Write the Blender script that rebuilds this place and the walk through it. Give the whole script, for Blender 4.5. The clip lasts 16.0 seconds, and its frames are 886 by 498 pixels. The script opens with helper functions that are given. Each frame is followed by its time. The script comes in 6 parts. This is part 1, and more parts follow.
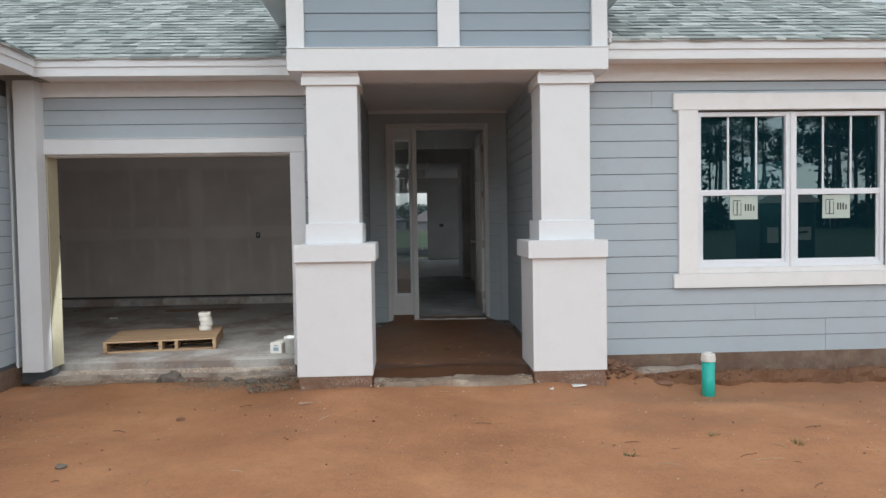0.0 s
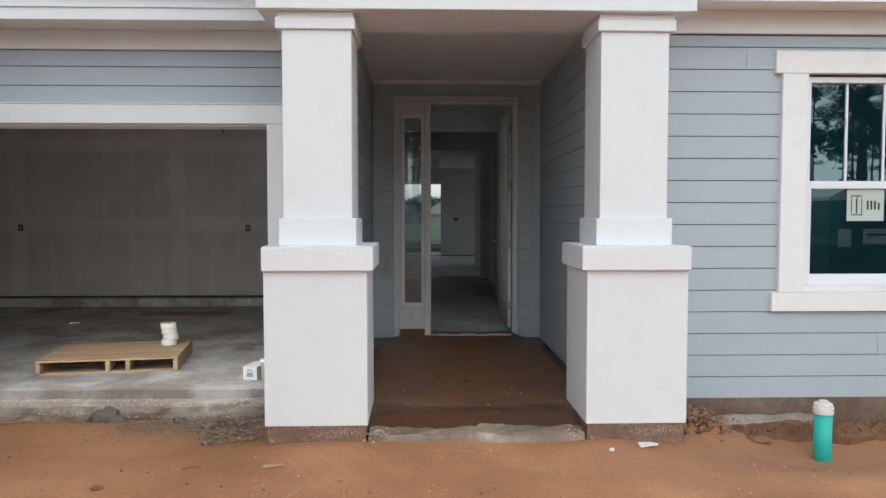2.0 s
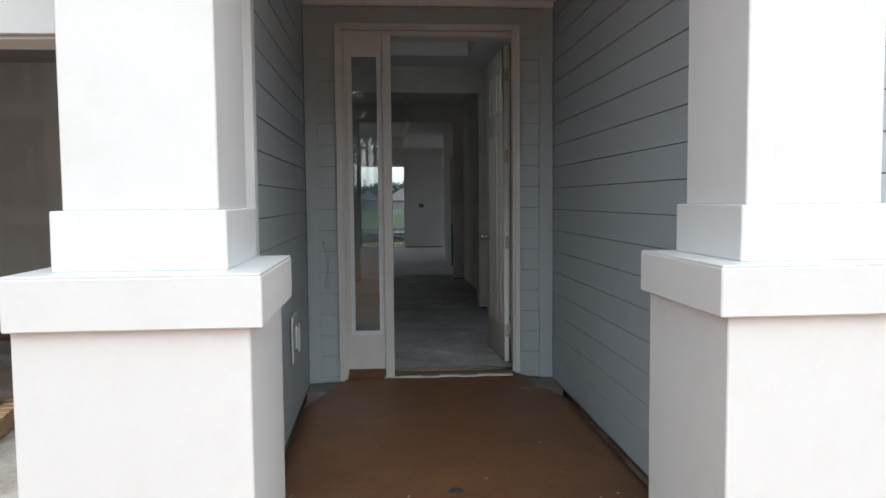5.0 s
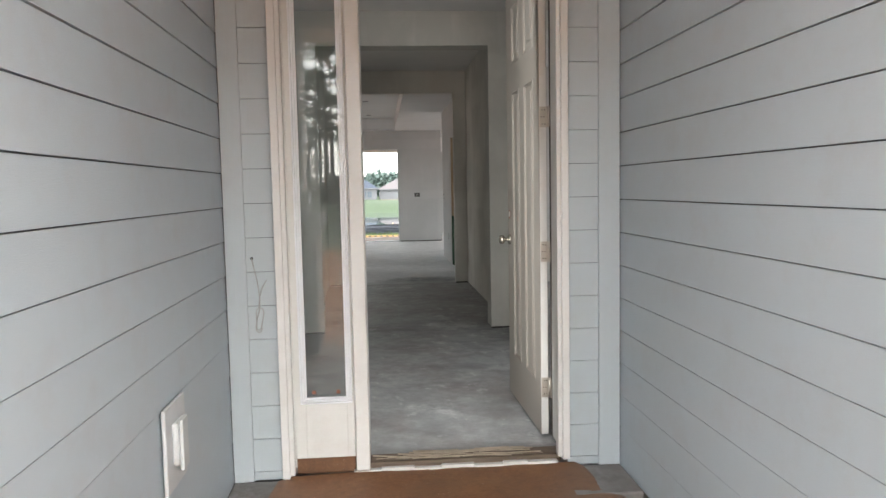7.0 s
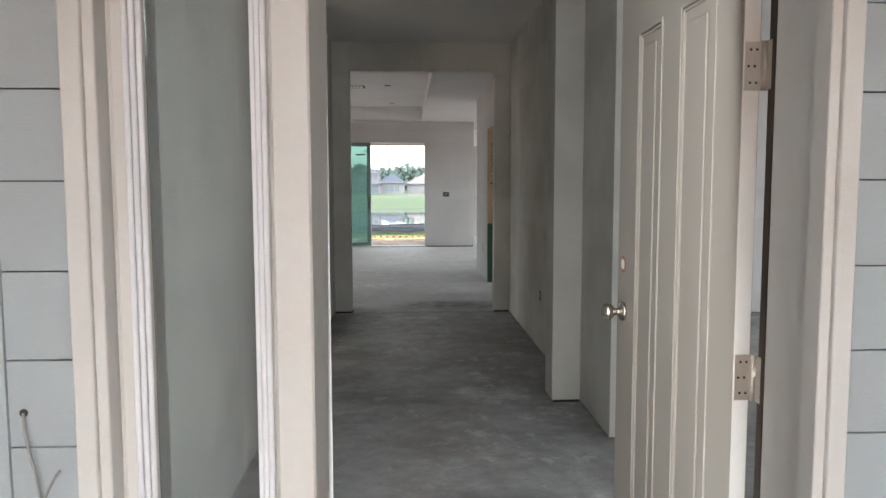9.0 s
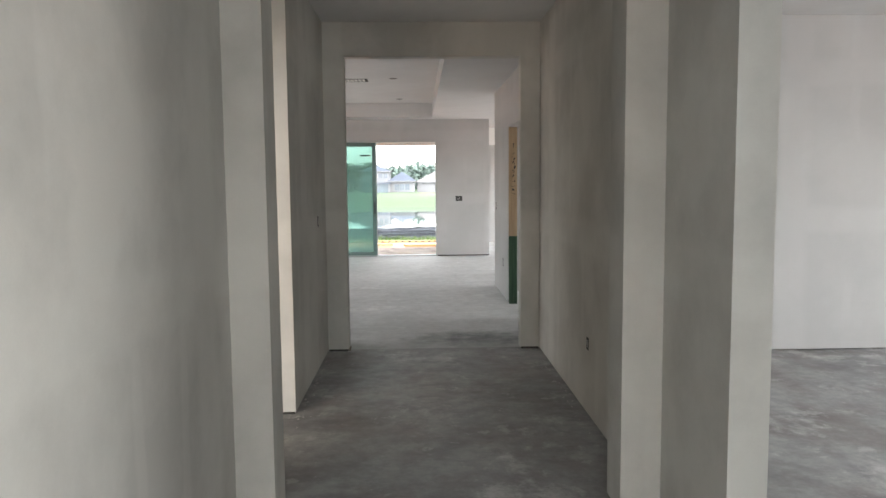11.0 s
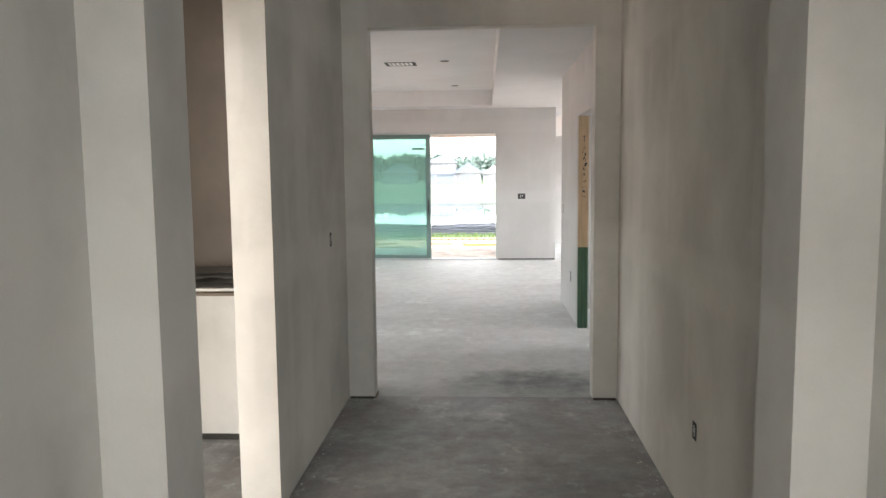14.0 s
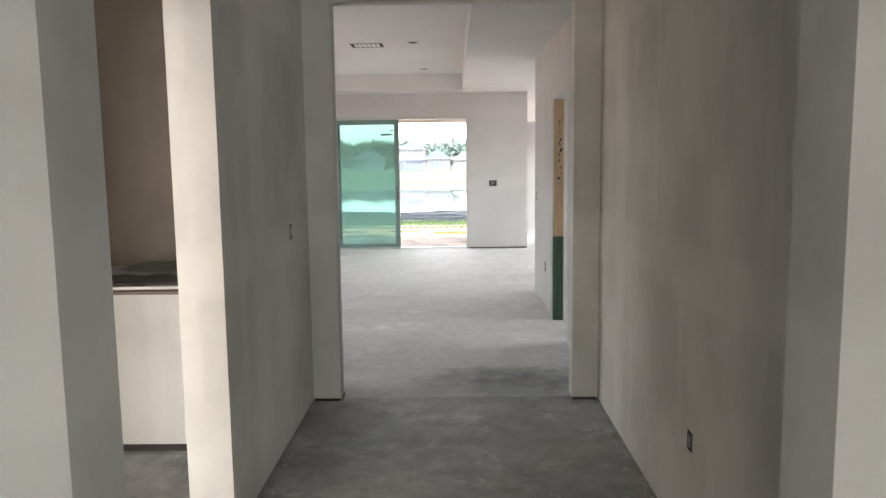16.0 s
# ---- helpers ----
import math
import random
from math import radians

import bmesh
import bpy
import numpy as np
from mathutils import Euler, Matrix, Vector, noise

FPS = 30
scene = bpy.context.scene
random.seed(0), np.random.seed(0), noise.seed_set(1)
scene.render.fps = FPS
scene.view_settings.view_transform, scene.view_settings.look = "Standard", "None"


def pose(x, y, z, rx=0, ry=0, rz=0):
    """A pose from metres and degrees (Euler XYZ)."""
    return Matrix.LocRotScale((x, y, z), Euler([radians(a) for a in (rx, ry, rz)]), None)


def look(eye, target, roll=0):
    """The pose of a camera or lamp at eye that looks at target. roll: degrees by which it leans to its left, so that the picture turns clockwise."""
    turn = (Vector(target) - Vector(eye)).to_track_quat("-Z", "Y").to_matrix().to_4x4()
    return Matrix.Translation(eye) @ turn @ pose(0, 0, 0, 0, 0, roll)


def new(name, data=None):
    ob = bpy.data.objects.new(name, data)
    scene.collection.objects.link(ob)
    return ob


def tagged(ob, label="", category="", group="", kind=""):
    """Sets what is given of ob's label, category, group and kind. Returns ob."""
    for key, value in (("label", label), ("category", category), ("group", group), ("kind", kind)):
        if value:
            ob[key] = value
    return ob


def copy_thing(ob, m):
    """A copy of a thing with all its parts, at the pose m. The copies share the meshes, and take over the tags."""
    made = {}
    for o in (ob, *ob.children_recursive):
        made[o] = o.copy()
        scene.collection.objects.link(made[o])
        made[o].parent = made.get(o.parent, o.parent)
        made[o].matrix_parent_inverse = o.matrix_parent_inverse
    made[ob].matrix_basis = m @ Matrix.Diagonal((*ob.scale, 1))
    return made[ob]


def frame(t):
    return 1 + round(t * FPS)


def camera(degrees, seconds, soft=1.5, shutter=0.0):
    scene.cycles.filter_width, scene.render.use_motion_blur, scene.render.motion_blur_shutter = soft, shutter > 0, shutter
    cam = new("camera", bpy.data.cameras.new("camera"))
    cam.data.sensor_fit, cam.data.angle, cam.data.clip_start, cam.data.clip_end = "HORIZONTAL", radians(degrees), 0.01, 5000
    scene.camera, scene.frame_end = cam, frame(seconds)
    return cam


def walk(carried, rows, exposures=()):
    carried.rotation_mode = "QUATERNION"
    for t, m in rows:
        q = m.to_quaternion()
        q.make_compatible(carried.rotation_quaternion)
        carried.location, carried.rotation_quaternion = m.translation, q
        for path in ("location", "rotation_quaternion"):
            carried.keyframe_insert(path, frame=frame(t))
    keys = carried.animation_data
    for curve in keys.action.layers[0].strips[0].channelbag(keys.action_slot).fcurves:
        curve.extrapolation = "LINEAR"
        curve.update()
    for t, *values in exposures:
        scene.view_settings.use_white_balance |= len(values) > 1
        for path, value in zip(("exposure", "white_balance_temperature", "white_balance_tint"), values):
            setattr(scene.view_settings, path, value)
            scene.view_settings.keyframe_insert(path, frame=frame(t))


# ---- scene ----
cam = camera(61.4, 16.0)
PATH = [
    (0, (0.413, -9.683, 1.26), (0.507, -7.687, 1.185), -0.9),
    (0.5, (0.419, -9.268, 1.299), (0.445, -7.271, 1.197), -0.0),
    (1, (0.356, -8.827, 1.289), (0.39, -6.834, 1.127), -0.6),
    (1.5, (0.384, -8.397, 1.278), (0.466, -6.406, 1.099), -0.8),
    (2, (0.428, -7.96, 1.28), (0.49, -5.963, 1.186), 0.0),
    (2.5, (0.433, -7.519, 1.258), (0.513, -5.521, 1.193), -0.3),
    (3, (0.493, -7.079, 1.258), (0.573, -5.084, 1.152), 0.5),
    (3.5, (0.451, -6.707, 1.286), (0.483, -4.711, 1.168), 1.4),
    (4, (0.414, -6.308, 1.296), (0.53, -4.316, 1.165), 0.9),
    (6.5, (0.593, -3.877, 1.235), (0.763, -1.888, 1.105), -1.0),
    (7, (0.62, -3.347, 1.265), (0.785, -1.361, 1.103), -1.1),
    (7.5, (0.694, -2.789, 1.316), (0.783, -0.796, 1.167), -0.8),
    (8, (0.688, -2.324, 1.304), (0.735, -0.334, 1.116), -0.1),
    (8.5, (0.693, -1.749, 1.304), (0.806, 0.24, 1.122), -0.3),
    (9, (0.706, -1.266, 1.362), (0.799, 0.724, 1.186), -0.1),
    (9.5, (0.667, -0.854, 1.397), (0.744, 1.135, 1.193), -0.4),
    (12, (0.821, 0.657, 1.527), (0.859, 2.65, 1.357), -0.2),
    (12.5, (0.856, 0.91, 1.55), (0.721, 2.895, 1.34), -0.8),
    (13, (0.833, 1.166, 1.552), (0.774, 3.154, 1.339), -1.7),
    (13.5, (0.813, 1.369, 1.558), (0.752, 3.361, 1.392), -2.7),
    (14, (0.884, 1.523, 1.564), (0.77, 3.509, 1.358), -0.6),
    (14.5, (0.973, 1.617, 1.565), (0.791, 3.597, 1.347), -0.3),
    (15, (0.998, 1.665, 1.555), (0.797, 3.642, 1.325), -0.3),
    (15.5, (0.948, 1.751, 1.549), (0.78, 3.731, 1.322), -0.3),
    (16, (0.864, 1.852, 1.56), (0.831, 3.837, 1.318), -0.7),
]

# ---- light ----
EXPOSURES = [(0.0, 0.27, 6110, 6), (2.0, 0.40, 6080, 5), (4.2, 0.58, 6020, 3), (5.4, 1.05, 6220, 4), (6.3, 1.88, 6550, 5), (7.0, 2.78, 6700, 8), (7.5, 2.93, 6650, 7), (9.5, 2.98, 6560, 9),
             (12.0, 3.86, 6820, 10), (13.0, 4.0, 6820, 11), (14.5, 3.97, 6780, 10), (16.0, 3.88, 6740, 10)]
walk_rows = [(t, look(eye, target, roll)) for t, eye, target, roll in PATH]
walk(cam, walk_rows, EXPOSURES)

SUN_ELEV, SUN_TURN = radians(40), radians(171)
world = bpy.data.worlds.new("overcast_sky")
scene.world = world
world.use_nodes = True
wn, wl = world.node_tree.nodes, world.node_tree.links
sky = wn.new("ShaderNodeTexSky")
sky.sky_type, sky.sun_disc = "NISHITA", False
sky.sun_elevation, sky.sun_rotation = SUN_ELEV, SUN_TURN
sky.air_density, sky.dust_density, sky.ozone_density = 1.0, 1.5, 1.0
hsv = wn.new("ShaderNodeHueSaturation")
hsv.inputs["Saturation"].default_value = 0.22
wl.new(sky.outputs[0], hsv.inputs["Color"])
wl.new(hsv.outputs[0], wn["Background"].inputs["Color"])
wn["Background"].inputs["Strength"].default_value = 0.12

sun = new("sun", bpy.data.lights.new("sun", "SUN"))
sun.data.energy, sun.data.angle, sun.data.color = 1.3, radians(150), (1.0, 0.985, 0.965)
sun_from = Vector((math.sin(SUN_TURN) * math.cos(SUN_ELEV), math.cos(SUN_TURN) * math.cos(SUN_ELEV), math.sin(SUN_ELEV)))
sun.matrix_world = look(sun_from * 50, (0, 0, 0))


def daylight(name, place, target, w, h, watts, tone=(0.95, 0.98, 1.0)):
    """The sky's light through an opening, known or added."""
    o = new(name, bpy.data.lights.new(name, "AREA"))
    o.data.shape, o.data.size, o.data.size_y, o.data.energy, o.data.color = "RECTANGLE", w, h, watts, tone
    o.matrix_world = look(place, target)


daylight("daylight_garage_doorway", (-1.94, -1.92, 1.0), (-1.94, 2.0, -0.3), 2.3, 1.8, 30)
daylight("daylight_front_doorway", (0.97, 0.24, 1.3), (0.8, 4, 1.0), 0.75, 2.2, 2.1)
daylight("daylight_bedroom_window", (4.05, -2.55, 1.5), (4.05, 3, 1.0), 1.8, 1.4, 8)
# from here on: added lamps at invented openings out of view, to brighten the rooms
daylight("fill_bedroom_east", (6.7, 3.5, 1.5), (0, 3.0, 1.0), 2.0, 1.4, 8.2)
daylight("fill_great_room", (-4.95, 10.7, 1.4), (0, 10.5, 0.8), 3.4, 1.7, 4)
daylight("fill_hall", (5.05, 8.4, 1.5), (1.9, 9.6, 1.2), 1.2, 1.3, 2.2)
daylight("fill_alcove", (5.05, 12.4, 1.5), (0, 12.4, 0.8), 1.8, 1.4, 2.5)
daylight("fill_alcove_north", (5.05, 16.2, 1.3), (0, 16.4, 0.8), 1.9, 1.8, 3)
daylight("fill_mudroom", (-0.75, 3.84, 1.1), (-0.35, 5.0, 1.0), 0.75, 1.9, 0.9, (1.0, 0.84, 0.69))


# ---- materials ----
def material(name):
    m = bpy.data.materials.new(name)
    m.use_nodes = True
    return m, m.node_tree.nodes, m.node_tree.links, m.node_tree.nodes["Principled BSDF"]


def coords(n, l, scale=(1, 1, 1)):
    tc, mp = n.new("ShaderNodeTexCoord"), n.new("ShaderNodeMapping")
    mp.inputs["Scale"].default_value = scale
    l.new(tc.outputs["Object"], mp.inputs["Vector"])
    return mp.outputs["Vector"]


def noise_tex(n, l, vec, scale, detail=4, rough=0.55):
    t = n.new("ShaderNodeTexNoise")
    t.inputs["Scale"].default_value, t.inputs["Detail"].default_value, t.inputs["Roughness"].default_value = scale, detail, rough
    l.new(vec, t.inputs["Vector"])
    return t.outputs["Fac"]


def ramp(n, l, fac, stops):
    r = n.new("ShaderNodeValToRGB")
    while len(r.color_ramp.elements) < len(stops):
        r.color_ramp.elements.new(0.5)
    for e, (p, c) in zip(r.color_ramp.elements, stops):
        e.position, e.color = p, (*c, 1) if len(c) == 3 else c
    l.new(fac, r.inputs["Fac"])
    return r.outputs["Color"]


def grey(v):
    return (v, v, v)


def mixed(n, l, fac, a, b, mode="MIX"):
    m = n.new("ShaderNodeMix")
    m.data_type, m.blend_type = "RGBA", mode
    for key, value in ((0, fac), (6, a), (7, b)):
        if isinstance(value, (int, float)):
            m.inputs[key].default_value = value
        elif isinstance(value, tuple):
            m.inputs[key].default_value = (*value, 1)
        else:
            l.new(value, m.inputs[key])
    return m.outputs[2]


def maths(n, l, op, a, b=0.0, c=0.0):
    m = n.new("ShaderNodeMath")
    m.operation = op
    for k, v in enumerate((a, b, c)):
        if isinstance(v, (int, float)):
            m.inputs[k].default_value = v
        else:
            l.new(v, m.inputs[k])
    return m.outputs[0]


def bump(n, l, b, height, strength=0.3, distance=0.002):
    k = n.new("ShaderNodeBump")
    k.inputs["Strength"].default_value, k.inputs["Distance"].default_value = strength, distance
    l.new(height, k.inputs["Height"])
    l.new(k.outputs[0], b.inputs["Normal"])


def painted(name, colour, rough=0.5, vary=0.06, grain=(1, 1, 1), grain_scale=60, relief=0.15, dirt=0.0, dirt_colour=(0.30, 0.17, 0.10)):
    """Paint with faint large stains, fine grain, and dirt splashed up from the ground in loose patches."""
    m, n, l, b = material(name)
    v = coords(n, l)
    big = noise_tex(n, l, v, 1.7, 5)
    fine = noise_tex(n, l, coords(n, l, grain), grain_scale, 3)
    base = mixed(n, l, big, tuple(c * (1 - vary) for c in colour), tuple(min(1, c * (1 + vary)) for c in colour))
    base = mixed(n, l, maths(n, l, "MULTIPLY", fine, 0.10), base, tuple(c * 0.6 for c in colour))
    if dirt:
        spots = ramp(n, l, noise_tex(n, l, v, 5.5, 8, 0.7), [(0.50, grey(0)), (0.72, grey(1))])
        base = mixed(n, l, maths(n, l, "MULTIPLY", spots, dirt), base, dirt_colour)
    l.new(base, b.inputs["Base Color"])
    b.inputs["Roughness"].default_value = rough
    bump(n, l, b, fine, relief, 0.002)
    return m


def plain(name, colour, rough=0.5, metal=0.0, vary=0.08, scale=20, relief=0.1):
    m, n, l, b = material(name)
    f = noise_tex(n, l, coords(n, l), scale, 4)
    l.new(mixed(n, l, f, tuple(c * (1 - vary * 2) for c in colour), tuple(min(1, c * (1 + vary * 2)) for c in colour)), b.inputs["Base Color"])
    b.inputs["Roughness"].default_value, b.inputs["Metallic"].default_value = rough, metal
    bump(n, l, b, f, relief, 0.002)
    return m


SIDING = painted("pale_blue_siding_paint", (0.44, 0.50, 0.545), 0.55, 0.03, (0.6, 0.6, 14), 45, 0.35, 0.10)
# same siding paint, with the gable's shade put into a darker tone
SIDING_SHADED = painted("shaded_gable_siding_paint", (0.30, 0.36, 0.41), 0.55, 0.03, (0.6, 0.6, 14), 45, 0.35)
SIDING_STRIP = painted("pale_blue_strip_paint", (0.44, 0.49, 0.52), 0.55, 0.04, (0.6, 0.6, 14), 45, 0.3, 0.08)
# dark wall body, seen between boards as the shade under each lap
SHADE_SHEATHING = plain("sheathing_dark_as_lap_shade", (0.10, 0.11, 0.12), 0.9)
TRIM = painted("white_trim_paint", (0.80, 0.815, 0.83), 0.5, 0.03, (1, 1, 1), 70, 0.12, 0.05)
TRIM_CREAM = painted("primed_white_trim", (0.84, 0.84, 0.835), 0.5, 0.04, (1, 1, 1), 70, 0.12, 0.10)
STICKER = plain("pale_sticker_paper", (0.50, 0.57, 0.52), 0.8, vary=0.03)
VINYL = plain("white_vinyl", (0.80, 0.82, 0.86), 0.35, vary=0.02)
DOOR_PAINT = painted("greige_door_paint", (0.29, 0.262, 0.232), 0.45, 0.03, (1, 1, 6), 60, 0.1)
FRAME_PAINT = painted("cream_door_frame_paint", (0.69, 0.685, 0.67), 0.5, 0.04, (1, 1, 1), 60, 0.1, 0.12)
METAL = plain("satin_nickel", (0.42, 0.39, 0.34), 0.25, 1.0)
HINGE = plain("dull_hinge_steel", (0.50, 0.46, 0.41), 0.4, 0.8)
COPPER = plain("bare_wood_bore", (0.30, 0.12, 0.07), 0.7)
BLACK = plain("black_plastic", (0.02, 0.02, 0.02), 0.5)
DARK_GAP = plain("dark_gap", (0.03, 0.028, 0.025), 0.9)
GAP_SHADE = plain("dark_brown_gap_shade", (0.045, 0.032, 0.024), 0.8)
GREEN_PIPE = plain("green_sewer_pipe", (0.03, 0.46, 0.38), 0.4, vary=0.05)
WHITE_PLASTIC = plain("white_plastic", (0.75, 0.74, 0.70), 0.4)
PAPER = plain("white_paper", (0.8, 0.8, 0.78), 0.8, vary=0.03)
KRAFT = plain("dusty_cream_paper", (0.56, 0.52, 0.46), 0.8, vary=0.05)
INK = plain("dark_ink", (0.03, 0.035, 0.035), 0.7)
TOILET_GREEN = plain("dark_green_plastic", (0.012, 0.055, 0.05), 0.4)
FENCE = plain("black_silt_fabric", (0.075, 0.085, 0.105), 0.7, scale=6, vary=0.2)


def make_mud(name, dark=1.0, patchy=1.0):
    m, n, l, b = material(name)
    v = coords(n, l)
    big, mid, fine = noise_tex(n, l, v, 0.7, 6, 0.6), noise_tex(n, l, v, 5, 8, 0.7), noise_tex(n, l, v, 70, 6, 0.65)
    d = dark * 1.5
    base = ramp(n, l, big, [(0.32, (0.198 * d, 0.089 * d, 0.041 * d)), (0.50, (0.282 * d, 0.131 * d, 0.061 * d)), (0.68, (0.355 * d, 0.178 * d, 0.087 * d))])
    base = mixed(n, l, maths(n, l, "MULTIPLY", ramp(n, l, mid, [(0.42, grey(0)), (0.66, grey(1))]), 0.5 * patchy), base, (0.18 * d, 0.080 * d, 0.039 * d))
    grit = noise_tex(n, l, coords(n, l, (1, 1.4, 1)), 24, 6, 0.7)
    base = mixed(n, l, maths(n, l, "MULTIPLY", ramp(n, l, grit, [(0.50, grey(0)), (0.68, grey(1))]), 0.45 * patchy), base, (0.13 * d, 0.065 * d, 0.037 * d))
    base = mixed(n, l, maths(n, l, "MULTIPLY", ramp(n, l, fine, [(0.35, grey(1)), (0.50, grey(0))]), 0.35), base, (0.40 * d, 0.205 * d, 0.10 * d))
    chips = ramp(n, l, noise_tex(n, l, v, 90, 3, 0.5), [(0.725, grey(0)), (0.75, grey(1))])
    base = mixed(n, l, maths(n, l, "MULTIPLY", chips, 0.7), base, (0.58, 0.48, 0.38))
    l.new(base, b.inputs["Base Color"])
    b.inputs["Roughness"].default_value = 0.8
    h = maths(n, l, "ADD", maths(n, l, "ADD", maths(n, l, "MULTIPLY", fine, 0.35), maths(n, l, "MULTIPLY", grit, 0.55)), mid)
    bump(n, l, b, h, 0.6, 0.014)
    return m, n, l, b, base


MUD = make_mud("orange_mud")[0]
DARK_CLAY = make_mud("eroded_brown_clay", 0.42)[0]
WET_MUD = make_mud("damp_brown_mud", 0.36)[0]
WET_MUD.node_tree.nodes["Principled BSDF"].inputs["Roughness"].default_value = 0.5
WET_MUD.node_tree.nodes["Bump"].inputs["Strength"].default_value = 0.22


def make_porch_silt():
    """Damp brown silt, darker and wetter towards the open front."""
    m, n, l, b, base = make_mud("porch_silt", 0.46)
    v = coords(n, l)
    s = n.new("ShaderNodeSeparateXYZ")
    l.new(v, s.inputs[0])
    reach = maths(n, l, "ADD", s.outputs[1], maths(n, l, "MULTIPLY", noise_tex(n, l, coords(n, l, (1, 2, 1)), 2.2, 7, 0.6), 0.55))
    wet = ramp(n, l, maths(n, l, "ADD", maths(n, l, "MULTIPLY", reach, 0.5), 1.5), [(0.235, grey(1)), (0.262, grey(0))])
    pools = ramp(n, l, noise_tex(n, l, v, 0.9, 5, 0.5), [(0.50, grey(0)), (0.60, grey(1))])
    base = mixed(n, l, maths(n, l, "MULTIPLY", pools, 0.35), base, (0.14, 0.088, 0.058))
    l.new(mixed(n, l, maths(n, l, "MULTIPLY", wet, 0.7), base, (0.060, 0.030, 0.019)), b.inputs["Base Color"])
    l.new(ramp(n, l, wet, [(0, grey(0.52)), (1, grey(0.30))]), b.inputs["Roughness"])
    n["Bump"].inputs["Strength"].default_value = 0.20
    return m


PORCH_SILT = make_porch_silt()


def make_ground():
    """Orange mud round the house, turf beyond."""
    m, n, l, b, base = make_mud("building_site_soil", 1.12, 0.6)
    v = coords(n, l)
    tc = n.new("ShaderNodeTexCoord")
    s = n.new("ShaderNodeSeparateXYZ")
    l.new(tc.outputs["Object"], s.inputs[0])
    wob = maths(n, l, "MULTIPLY", noise_tex(n, l, v, 0.4, 4), 6)
    back = maths(n, l, "GREATER_THAN", maths(n, l, "ADD", s.outputs[1], wob), 26.5)
    front = maths(n, l, "LESS_THAN", maths(n, l, "ADD", s.outputs[1], wob), -12.0)
    grass = ramp(n, l, noise_tex(n, l, v, 1.5, 6), [(0.3, (0.019, 0.044, 0.008)), (0.7, (0.032, 0.063, 0.012))])
    reach = maths(n, l, "ADD", s.outputs[1], maths(n, l, "MULTIPLY", noise_tex(n, l, coords(n, l, (1, 2.2, 1)), 0.9, 7, 0.62), 3.4))
    side = ramp(n, l, maths(n, l, "MULTIPLY", maths(n, l, "ADD", s.outputs[0], 1.0), 0.2), [(0.15, grey(0.15)), (0.65, grey(1))])
    damp = ramp(n, l, maths(n, l, "ADD", maths(n, l, "MULTIPLY", reach, 0.2), 1.0), [(0.50, grey(0)), (0.66, grey(1))])
    base = mixed(n, l, maths(n, l, "MULTIPLY", maths(n, l, "MULTIPLY", damp, side), 0.5), base, (0.20, 0.098, 0.052))
    l.new(mixed(n, l, maths(n, l, "MAXIMUM", back, front), base, grass), b.inputs["Base Color"])
    l.new(ramp(n, l, damp, [(0, grey(0.85)), (1, grey(0.62))]), b.inputs["Roughness"])
    return m


SOIL = make_ground()


